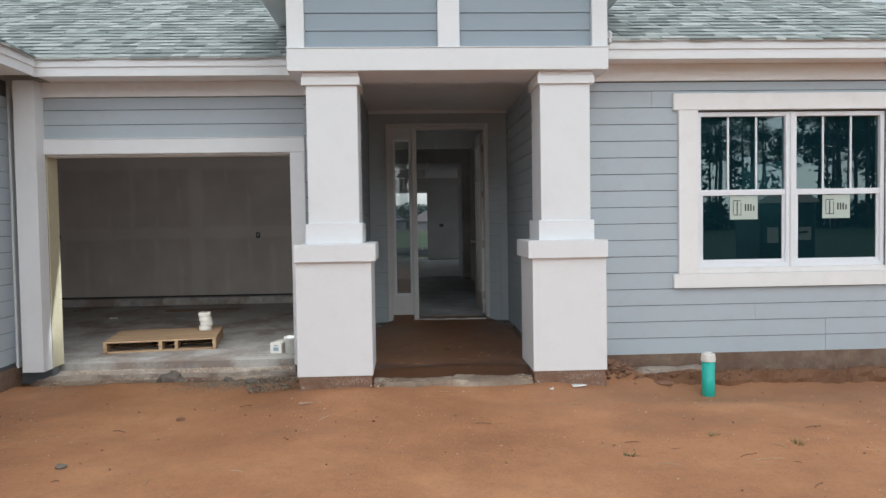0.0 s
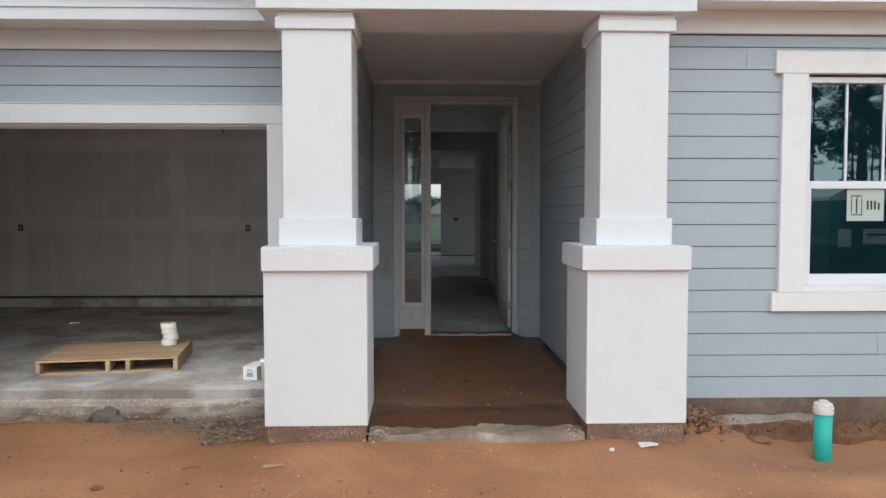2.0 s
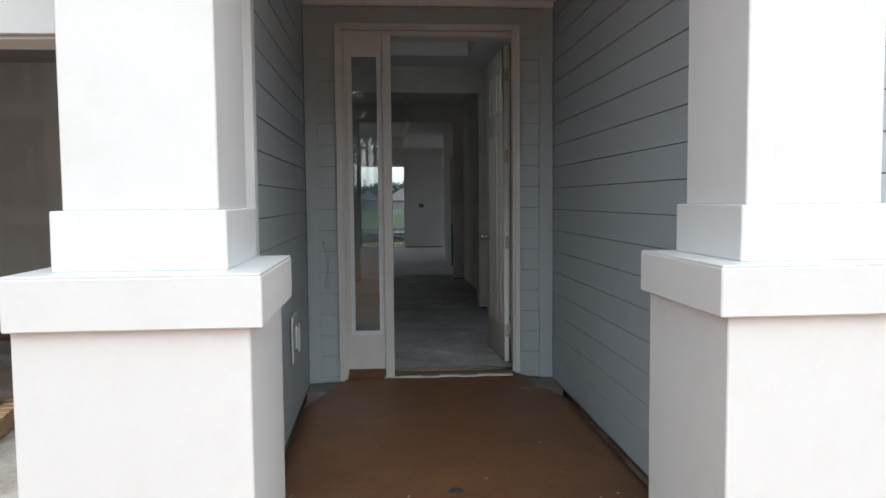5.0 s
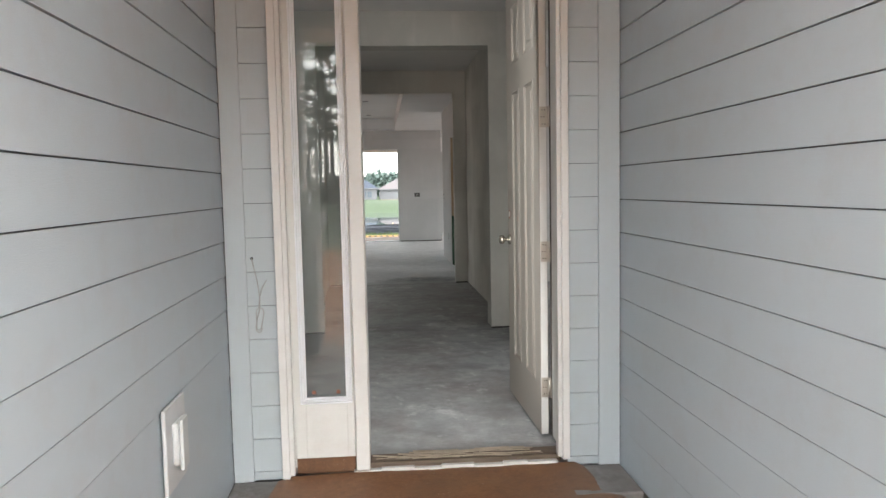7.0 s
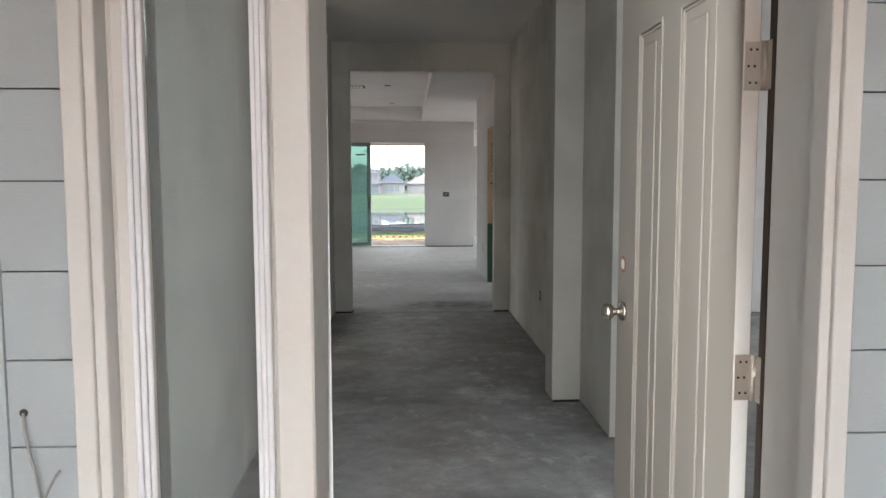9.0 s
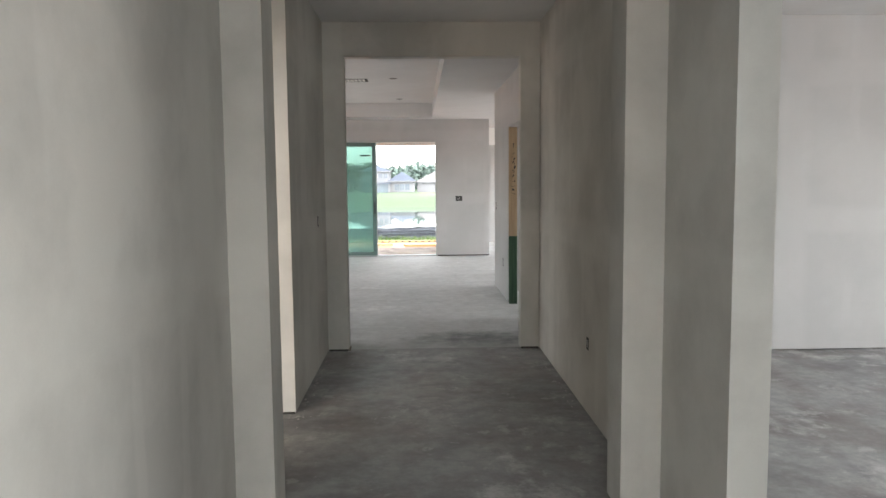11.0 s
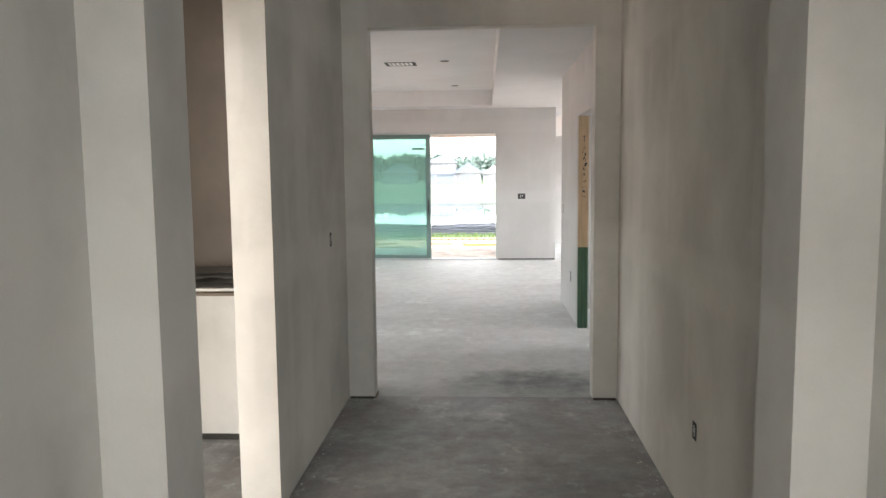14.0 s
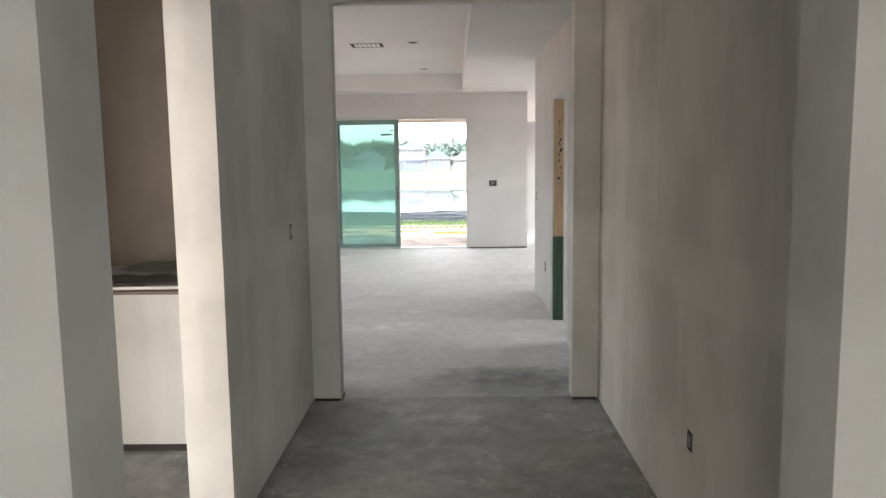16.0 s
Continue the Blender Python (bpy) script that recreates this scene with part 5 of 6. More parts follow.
stones("rubble", [(x, y, -0.22 if y > -2.12 else -0.27 if y > -2.29 else gz(x, y) + 0.003, r) for x, y, z, r in pts], CHIP, "crumbled pale concrete on the garage ledge", "rubble")
pts = [(rnd.uniform(1.3, 6.0), 0, 0, 0) for i in range(900)]
stones("clods", [(x, -2.93 + rnd.gauss(0, 0.06), -0.185 + rnd.gauss(0, 0.02), rnd.uniform(0.004, 0.014)) for x, *_ in pts if x > 2.15 or rnd.random() < 0.1], CLOD, "crumbly red clay clods along the footing", "clods")
pts = [(rnd.gauss(2.27, 0.10), rnd.gauss(-2.93, 0.09), 0, rnd.choice((0.006, 0.009, 0.012, 0.018, 0.026))) for i in range(420)]
stones("clod_heap", [(x, y, gz(x, y) + rnd.uniform(0, 0.04), r) for x, y, z, r in pts], CLOD, "heap of red clay clods beside a column", "clods")
pts = []
for i in range(1300):
    x, y = rnd.uniform(-3.6, 4.9), rnd.uniform(-8.2, -2.9)
    if rnd.random() < 0.55:
        y = rnd.uniform(-4.8, -2.95)
    if y > -3.35 and -0.65 < x < 2.2:
        continue
    pts.append((x, y, gz(x, y) + 0.002, rnd.choice((0.0015, 0.002, 0.002, 0.003, 0.004, 0.007))))
stones("ground_chips", pts, CHIP, "scattered pale chips on the mud", "debris")
stones("clay_crumbs", [(x + 0.3, y - 0.2, gz(x + 0.3, y - 0.2) + 0.002, r * 1.5) for x, y, z, r in pts[::2] if not (y > -3.5 and -1 < x + 0.3 < 2.4)], CLOD, "scattered clay crumbs on the mud", "debris")
stones("porch_chips", [(rnd.uniform(0.02, 1.6), rnd.uniform(-3.0, -0.4), -0.062, rnd.uniform(0.004, 0.009)) for i in range(60)], CHIP, "small pale chips on the porch mud", "debris")
stones("lip_debris", [(rnd.choice((0.14, 0.20, 1.42, 1.47)) + rnd.gauss(0, 0.04), -3.2 + rnd.gauss(0, 0.07), -0.125, rnd.uniform(0.005, 0.014)) for i in range(70)], CHIP, "broken concrete crumbs at the porch lip", "debris")


def lump(name, x, y, z, sx, sy, sz, mat, label, seed=1):
    bm = bmesh.new()
    bmesh.ops.create_icosphere(bm, subdivisions=3, radius=1.0)
    for v in bm.verts:
        d = 1 + 0.35 * noise.fractal(v.co * 1.3 + Vector((seed * 7, 0, 0)), 0.8, 2, 3)
        v.co = Vector((v.co.x * sx * d, v.co.y * sy * d, v.co.z * sz * d))
    o = part(name, bm, mat)
    o.location = (x, y, z)
    return tagged(o, label, name)


lump("rock", -1.86, -2.50, gz(-1.86, -2.5) + 0.06, 0.13, 0.08, 0.095, ROCK, "rough grey rock half sunk in mud", 1)
lump("rock", -1.05, -2.75, gz(-1.05, -2.75) + 0.02, 0.06, 0.05, 0.035, ROCK, "small grey rock in gravel", 2)
lump("rock", -1.3, -2.62, gz(-1.3, -2.62) + 0.015, 0.045, 0.04, 0.03, ROCK, "small grey rock in gravel", 3)
lump("rock", -1.85, -4.80, gz(-1.85, -4.8) + 0.01, 0.035, 0.028, 0.02, ROCK, "pebble on bare mud", 4)
lump("rock", -2.15, -2.42, gz(-2.15, -2.42) + 0.01, 0.04, 0.035, 0.025, ROCK, "small grey rock by the garage ledge", 5)
lump("clay_lump", 0.79, -2.06, -0.062, 0.035, 0.026, 0.010, DARK_GAP, "dark clay lump on the porch mud", 6)
lump("clay_lump", -1.41, -3.73, gz(-1.41, -3.73) + 0.01, 0.035, 0.025, 0.014, CLOD, "dark clay lump on bare mud", 7)
lump("rock", 2.72, -3.05, gz(2.72, -3.05) + 0.01, 0.09, 0.04, 0.02, CLOD, "broken flat clay piece by the footing", 8)
lump("rock", -0.0 + 0.16, -3.24, -0.13, 0.05, 0.04, 0.03, ROUGH_CONCRETE, "chipped concrete lump at the porch lip", 9)


def scrap(x, y, z, w, d, rot, mat, label, name="paper_scrap"):
    bm = bmesh.new()
    vs = [(-w / 2, -d / 2), (w / 2, -d * 0.2), (w * 0.3, d / 2), (-w * 0.4, d * 0.3)]
    lo = [bm.verts.new((a, b, 0.001)) for a, b in vs]
    hi = [bm.verts.new((a, b, 0.006 + 0.008 * (i % 2))) for i, (a, b) in enumerate(vs)]
    bm.faces.new(lo[::-1]), bm.faces.new(hi)
    for i in range(4):
        bm.faces.new((lo[i], lo[(i + 1) % 4], hi[(i + 1) % 4], hi[i]))
    o = part(name, bm, mat)
    o.location, o.rotation_euler = (x, y, z), (0, 0, radians(rot))
    return tagged(o, label, name.replace("_", " "))


scrap(1.87, -3.33, gz(1.87, -3.33) + 0.004, 0.13, 0.09, 10, PAPER, "torn white scrap on the mud")
scrap(1.62, -3.42, gz(1.62, -3.42) + 0.004, 0.05, 0.04, 60, PAPER, "torn white scrap on the mud")
scrap(-0.45, -3.55, gz(-0.45, -3.55) + 0.004, 0.12, 0.03, 15, CHIP, "pale wood splinter on the mud", "wood_splinter")
for i, (x, y, w, a) in enumerate(((2.616, -5.04, 0.20, 5), (2.55, -4.98, 0.12, 25), (0.67, -3.4, 0.1, -20), (0.90, -4.1, 0.12, -15), (1.25, -6.2, 0.1, 60), (3.3, -4.4, 0.14, 15), (-2.6, -4.1, 0.08, 0), (1.9, -4.6, 0.12, -5), (1.7, -3.75, 0.1, 30), (0.85, -2.6, 0.13, -3), (0.35, -1.4, 0.06, 15), (1.25, -2.2, 0.05, 5), (0.30, -2.75, 0.09, -12), (0.45, -2.78, 0.07, -8), (1.0, -1.55, 0.05, -40))):
    z = gz(x, y) + 0.004 if y < -3.2 else -0.066
    cable("twig", [(x, y, z), (x + w * 0.5 * math.cos(radians(a)), y + w * 0.5 * math.sin(radians(a)) + 0.006, z + 0.004), (x + w * math.cos(radians(a)), y + w * math.sin(radians(a)), z)], 0.0028, (STUD, CLOD)[i % 2], None, "thin dry twig lying on mud")["category"] = "twig"

rt = random.Random(8)
for i in range(34):
    x, y, a, w = rt.uniform(-2.8, 4.2), rt.uniform(-6.8, -3.5), rt.uniform(0, 360), rt.uniform(0.04, 0.14)
    c, q = math.cos(radians(a)), math.sin(radians(a))
    cable("twig", [(x, y, gz(x, y) + 0.003), (x + w * 0.5 * c, y + w * 0.5 * q + rt.uniform(-0.01, 0.01), gz(x + w * 0.5 * c, y + w * 0.5 * q) + 0.008), (x + w * c, y + w * q, gz(x + w * c, y + w * q) + 0.003)], rt.choice((0.0015, 0.002, 0.003)), (STUD, CLOD, CHIP)[i % 3], None, "thin dry twig lying on mud")["category"] = "twig"
for x, y, h in ((3.05, -4.75, 0.05), (1.85, -4.9, 0.04), (-0.85, -5.6, 0.05), (2.55, -4.55, 0.03)):
    vs, fs = [], []
    for j in range(26):
        a, b, m = rt.uniform(0, 6.283), rt.uniform(0, 0.035), rt.uniform(0.02, 0.05)
        px, py, pz, k = x + b * math.cos(a), y + b * math.sin(a), gz(x, y) - 0.004, len(vs)
        vs += [(px - 0.003, py, pz), (px + 0.003, py, pz), (px + m * math.cos(a), py + m * math.sin(a), pz + h * rt.uniform(0.4, 1))]
        fs.append((k, k + 1, k + 2))
    tagged(raw("weed_tuft", vs, fs, GRASS), "small green weed tuft sprouting in mud", "weed", "weeds in the mud")

pipe = thing("drain_pipe", (3.055, -3.23, -0.443), "capped green plastic drain pipe sticking out of mud", "pipe")
k = bmesh.new()
cyl(k, 0, 0, 0, 0.425, 0.056, seg=28)
part("pipe", k, GREEN_PIPE, pipe)
k = bmesh.new()
revolve(k, [(0.062, 0.425), (0.063, 0.428), (0.063, 0.466), (0.058, 0.468), (0.058, 0.488), (0.054, 0.493), (0.030, 0.494), (0.029, 0.509), (0.014, 0.511)], 28)
for f in k.faces:
    f.smooth = False
part("pipe_cap", k, WHITE_PLASTIC, pipe, "white plastic cap")

# ---- garage things ----
pallet = thing("pallet", (-2.448, -0.766, -0.15), "new pine shipping pallet on the garage slab", "pallet")
pallet.rotation_euler = (0, 0, radians(9.0))
PW, PD = 1.20, 0.96
k0 = None
for i in range(9):
    y = -PD / 2 + 0.05 + i * (PD - 0.1) / 8
    part("deck_board", boxes((-PW / 2, PW / 2, y - 0.047, y + 0.047, 0.112, 0.130), bevel=0.002), PINE, pallet)
for x in (-PW / 2 + 0.02, 0.0, 0.17, PW / 2 - 0.02):
    part("stringer", boxes((x - 0.019, x + 0.019, -PD / 2, PD / 2, 0.018, 0.1115), bevel=0.002), PINE, pallet)
for y in (-PD / 2 + 0.06, 0, PD / 2 - 0.06):
    part("bottom_board", boxes((-PW / 2, PW / 2, y - 0.045, y + 0.045, 0.0, 0.0175)), PINE, pallet)


def roll(x, y, z, label):
    t = thing("tape_roll", (x, y, z), label, "roll", "stack of tape rolls")
    k = bmesh.new()
    revolve(k, [(0.030, 0.0), (0.072, 0.0), (0.075, 0.004), (0.075, 0.050), (0.072, 0.054), (0.030, 0.054), (0.030, 0.03)], 32)
    part("roll_body", k, KRAFT, t)
    k = bmesh.new()
    revolve(k, [(0.0295, 0.002), (0.0295, 0.0545), (0.027, 0.0545), (0.027, 0.002)], 24)
    part("roll_core", k, INK, t)


for i, (dx, dy) in enumerate(((0, 0), (0.016, 0.004), (0.004, 0.0), (-0.006, 0.006))):
    roll(-2.07 + dx, -0.50 + dy, -0.0195 + 0.0545 * i, "white paper joint tape roll stacked on the pallet")

bx = thing("carton", (-1.01, -1.42, -0.15), "white cardboard carton with a blue stamp on concrete", "box")
bx.rotation_euler = (0, 0, radians(-14))
part("carton_body", boxes((-0.065, 0.065, -0.12, 0.12, 0, 0.115), bevel=0.003), KRAFT, bx)
part("stamp", boxes((-0.03, 0.03, -0.1215, -0.1205, 0.025, 0.065), (-0.025, 0.025, -0.1215, -0.1205, 0.078, 0.09)), plain("pale_blue_ink", (0.17, 0.23, 0.28), 0.7), bx)
cn = thing("bucket", (-0.87, -1.56, -0.15), "small white plastic bucket on the garage slab", "bucket")
k = bmesh.new()
revolve(k, [(0.062, 0.0), (0.070, 0.165), (0.076, 0.166), (0.076, 0.185), (0.070, 0.187), (0.066, 0.18), (0.058, 0.01)], 28)
part("bucket_body", k, WHITE_PLASTIC, cn)
dk = thing("board", (-2.95, 2.75, -0.15), "dark damp board lying on the garage floor", "board")
part("plank", boxes((-0.6, 0.6, -0.15, 0.15, 0, 0.012), bevel=0.002), WET_MUD, dk)
scrap(-4.1, 1.9, -0.149, 0.12, 0.08, 20, PAPER, "crumpled white scrap on the garage floor")
scrap(-2.5, -1.2, -0.149, 0.35, 0.10, 5, CHIP, "thin plastic wrap under the pallet", "plastic_wrap")
hook = thing("pipe_stub", (-2.61, 3.70, 2.62), "dark conduit stub sticking out of garage drywall", "pipe")
cable("conduit", [(0, 0, 0.08), (0, -0.05, 0.0), (0.03, -0.12, -0.04), (0.06, -0.16, -0.10)], 0.012, INK, hook)


def rough_box(x, y, z, w, h, facing, label="black electrical box cut into drywall"):
    """facing: the axis and sign of the wall's normal."""
    t = thing("outlet_box", (x, y, z), label, "outlet box", "electrical boxes")
    a, s = facing[0], (1 if facing[1] == "+" else -1)

    def r(u0, u1, d0, d1, z0, z1):
        d0, d1 = sorted((d0 * s, d1 * s))
        return (u0, u1, d0, d1, z0, z1) if a == "y" else (d0, d1, u0, u1, z0, z1)
    part("box_rim", boxes(r(-w / 2, w / 2, 0.0005, 0.003, -h / 2, -h / 2 + 0.006), r(-w / 2, w / 2, 0.0005, 0.003, h / 2 - 0.006, h / 2), r(-w / 2, -w / 2 + 0.005, 0.0005, 0.003, -h / 2, h / 2), r(w / 2 - 0.005, w / 2, 0.0005, 0.003, -h / 2, h / 2)), INK, t)
    part("box_back", boxes(r(-w / 2 + 0.005, w / 2 - 0.005, 0.0005, 0.0012, -h / 2 + 0.006, h / 2 - 0.006)), BLACK, t)
    part("wire_ends", boxes(r(-w * 0.2, -w * 0.1, 0.0012, 0.006, -h * 0.3, h * 0.2), r(w * 0.05, w * 0.15, 0.0012, 0.006, -h * 0.1, h * 0.3)), CABLE, t)
    return t


rough_box(-2.242, 3.72, 1.06, 0.075, 0.10, "y-")
rough_box(-5.71, 3.72, 1.07, 0.075, 0.10, "y-")
rough_box(1.52, 14.71, 1.122, 0.13, 0.095, "y-", "black double electrical box cut into pale drywall")
rough_box(1.77, 4.66, 0.455, 0.05, 0.075, "x-")
rough_box(1.79, 9.48, 0.44, 0.055, 0.10, "x-")
rough_box(1.79, 10.30, 1.12, 0.055, 0.10, "x-")
rough_box(-0.065, 6.03, 1.158, 0.045, 0.085, "x+")


# plates showing under the drywall at the ends of the walls, dark strips for the shaded gaps along it
structure("sill_plate", boxes((0.122, -0.06, 6.55, 6.66, 0.001, 0.02), (1.618, 1.765, 6.55, 6.66, 0.001, 0.02), (-0.24, -0.075, 4.80, 6.5, 0.001, 0.02), (1.60, 1.765, 3.262, 3.47, 0.001, 0.018), (-0.08, 0.09, 3.262, 3.47, 0.001, 0.018), (1.78, 1.90, 2.568, 6.5, 0.001, 0.018)), PLATE, "dusty wooden sill plate under the drywall", "trim")
structure("drywall_gap_shade", boxes((1.10, 2.10, 14.704, 14.7095, 0.0005, 0.022), (-2.6, -0.26, 5.722, 5.729, 0.0005, 0.034), (-8.0, -0.41, 3.712, 3.7195, -0.0195, 0.014)), DARK_GAP, "dark strips for the shade in the gap under hung drywall", "trim")

# thin solid strips, dark for the shade at the wall feet
structure("wall_foot_shade", boxes((-0.06, 0.108, 6.5375, 6.5393, 0.0006, 0.017), (1.612, 1.765, 6.5375, 6.5393, 0.0006, 0.017), (-0.06, 0.096, 3.2475, 3.2493, 0.0006, 0.015), (1.60, 1.765, 3.2475, 3.2493, 0.0006, 0.015), (-0.245, -0.07, 4.7875, 4.7893, 0.0006, 0.014)), DARK_GAP, "dark strips for the shade in the gap between drywall ends and slab", "trim")
rt = random.Random(14)
stones("plaster_crumbs", [(cx + rt.gauss(0, sx), cy + rt.gauss(0, sy), 0.001, rt.choice((0.002, 0.003, 0.004, 0.006))) for cx, cy, sx, sy, n in ((-0.16, 4.72, 0.09, 0.03, 90), (0.03, 6.50, 0.06, 0.02, 45), (1.68, 6.50, 0.06, 0.02, 45), (1.72, 5.2, 0.015, 0.8, 70), (-0.03, 5.6, 0.015, 0.5, 50), (1.70, 3.21, 0.05, 0.02, 30)) for i in range(n)], make_leaf("plaster_crumb", (0.30, 0.29, 0.28), (0.62, 0.61, 0.59)), "pale plaster crumbs along the wall feet", "debris")

# ledge in the mudroom
lg = thing("ledge_cap", (-1.4, 5.72, 0.86), "raw board ledge on a drywall half wall", "ledge")
part("ledge_board", boxes((-1.18, 1.14, 0.0, 0.66, 0.0, 0.018), bevel=0.003), PLATE, lg)
sh = thing("folded_sheets", (-0.85, 5.80, 0.885), "pile of crumpled grey paper sheets on a ledge", "sheets")
for i in range(4):
    bm = bmesh.new()
    n = 12
    vv = [[bm.verts.new((-0.35 + 0.06 * i * (i % 2) + 0.7 * a / n, 0.0 + 0.05 * i + 0.35 * b / 4, 0.012 + i * 0.022 + 0.012 * noise.noise(Vector((a * 0.6, b * 0.9, i * 3))))) for b in range(5)] for a in range(n + 1)]
    for a in range(n):
        for b in range(4):
            bm.faces.new((vv[a][b], vv[a + 1][b], vv[a + 1][b + 1], vv[a][b + 1]))
    bmesh.ops.solidify(bm, geom=list(bm.faces), thickness=0.008)
    part("sheet", bm, (PAPER, CABLE)[i % 2], sh)
tb = thing("white_tube", (-0.85, 5.745, 0.892), "white plastic tube lying on the ledge", "tube")
k = bmesh.new()
cyl(k, 0, 0, -0.4, 0.4, 0.010, seg=12, m=pose(0, 0, 0, 0, 90, 2))
part("tube", k, WHITE_PLASTIC, tb)

# ---- great room: doorway stud, ceiling fittings, slider ----
st = thing("doorway_stud", (1.845, 8.94, 0.0), "rough pine jamb stud with a green-treated foot and handwritten marks", "stud")
part("stud_wood", boxes((-0.05, 0.046, -0.038, -0.001, 0.81, 2.085), bevel=0.003), STUD, st)
part("stud_foot", boxes((-0.05, 0.046, -0.040, -0.001, 0.0, 0.809), bevel=0.003), STUD_GREEN, st)
k = bmesh.new()
rr = random.Random(5)
for i in range(10):
    z = 1.30 + i * 0.052
    for j in range(3):
        a, x = rr.uniform(-0.012, 0.012), rr.uniform(-0.02, 0.012)
        box(k, x, x + rr.uniform(0.004, 0.022), -0.0395, -0.0385, z + a, z + a + rr.choice((0.005, 0.02)))
box(k, -0.003, 0.003, -0.0395, -0.0385, 1.84, 1.90), box(k, -0.012, 0.012, -0.0395, -0.0385, 1.888, 1.894)
part("pen_marks", k, INK, st, "illegible dark handwriting", "stuff")

vent = thing("ceiling_vent", (-0.166, 11.0, 2.91), "open ceiling vent box with ragged paper edges", "vent")
part("vent_frame", boxes((-0.19, 0.19, -0.145, -0.135, -0.006, 0), (-0.19, 0.19, 0.13, 0.145, -0.006, 0), (-0.19, -0.15, -0.13, 0.13, -0.006, 0), (0.15, 0.19, -0.13, 0.13, -0.006, 0)), INK, vent)
part("vent_throat", boxes((-0.149, 0.149, -0.13, 0.128, -0.003, -0.001)), PAPER, vent)
k = bmesh.new()
for i in range(5):
    box(k, -0.13 + 0.055 * i, -0.10 + 0.055 * i, -0.11, 0.11, -0.005, -0.0035)
part("vent_fin", k, CABLE, vent)
for x, y in ((0.392, 10.82), (0.414, 13.45)):
    c = thing("light_cutout", (x, y, 2.91), "dark round light cut-out in the ceiling", "ceiling light", "ceiling cut-outs")
    k = bmesh.new()
    cyl(k, 0, 0, -0.004, -0.0005, 0.062, seg=24)
    part("cutout_ring", k, CABLE, c)
    k = bmesh.new()
    cyl(k, 0, 0, -0.006, -0.0042, 0.052, seg=24)
    part("cutout_core", k, BLACK, c)

FRAME_GREY = plain("pale_grey_aluminium", (0.42, 0.45, 0.45), 0.4)
FRAME_DARK = plain("green_grey_aluminium", (0.13, 0.20, 0.19), 0.4)
sl = thing("sliding_door", (-0.04, 14.74, 0.0), "aluminium sliding patio door, one green-tinted panel shut", "sliding door")
sl["kind"] = "structure"
W = 1.125
part("track_frame", boxes((-W, -W + 0.025, 0.0, 0.12, 0.0, 2.248), (W - 0.02, W, 0.0, 0.12, 0.0, 2.248), (-W + 0.025, W - 0.02, 0.0, 0.12, 2.222, 2.248), (-W + 0.025, W - 0.02, 0.0, 0.12, 0.0, 0.022), bevel=0.002), FRAME_GREY, sl)
pn = part("panel_frame", boxes((-W + 0.026, -W + 0.066, 0.03, 0.06, 0.024, 2.22), (-0.125, -0.055, 0.03, 0.06, 0.024, 2.22), (-W + 0.066, -0.125, 0.03, 0.06, 2.14, 2.22), (-W + 0.066, -0.125, 0.03, 0.06, 0.024, 0.09), bevel=0.002), FRAME_DARK, sl)
part("edge_strip", boxes((-0.0545, -0.04, 0.028, 0.062, 0.024, 2.22)), FRAME_GREY, pn)
pg = part("pane", boxes((-W + 0.066, -0.125, 0.042, 0.048, 0.09, 2.14)), SLIDER_GLASS, pn)
pg.visible_shadow = False
part("handle", boxes((-0.095, -0.075, 0.005, 0.028, 0.83, 1.07), bevel=0.004), BLACK, pn)
part("film_label", boxes((-0.36, -0.16, 0.039, 0.0405, 1.955, 1.985), (-0.20, -0.14, 0.039, 0.0405, 2.03, 2.045)), BLACK, pg, "dark strip label")
pane.visible_shadow = False

# ---- behind the house ----
lan = thing("lanai", (0, 14.88, 0), "covered back porch with a pale soffit beam", "porch")
lan["kind"] = "structure"
part("lanai_slab", boxes((-4.9, 4.0, 0.0, 2.3, -0.35, -0.04)), MUDDY_CONCRETE, lan)
part("lanai_beam", boxes((-4.9, 4.2, 2.1, 2.35, 2.27, 2.8)), TRIM_CREAM, lan)
part("lanai_ceiling", boxes((-4.9, 4.2, 0.0, 2.099, 2.70, 2.75)), TRIM_CREAM, lan)


def silt_fence():
    top = thing("silt_fence", (0, 25.6, 0), "sagging black silt fence in front of a pond", "fence")
    n, rows_ = 160, 26
    verts, faces = [], []
    for a in range(n + 1):
        x = -11 + 22 * a / n
        sag = 0.05 * noise.noise(Vector((x * 0.5, 0, 0)))
        for b in range(rows_ + 1):
            u = b / rows_
            verts.append((x, 0.035 * math.sin(b * 2.1 + 1.5 * noise.noise(Vector((x * 0.5, b * 0.1, 0)))) + 0.02 * (b % 2) + 0.03 * noise.noise(Vector((x * 0.8, b * 0.3, 0))), -0.55 + (0.44 + sag) * u))
    for a in range(n):
        for b in range(rows_):
            k = a * (rows_ + 1) + b
            faces.append((k, k + rows_ + 1, k + rows_ + 2, k + 1))
    raw("fabric", verts, faces, FENCE, top)
    for i in range(12):
        x = -10 + i * 1.85
        part("fence_stake", boxes((x - 0.02, x + 0.02, 0.08, 0.12, -0.7, -0.02)), STUD, top)


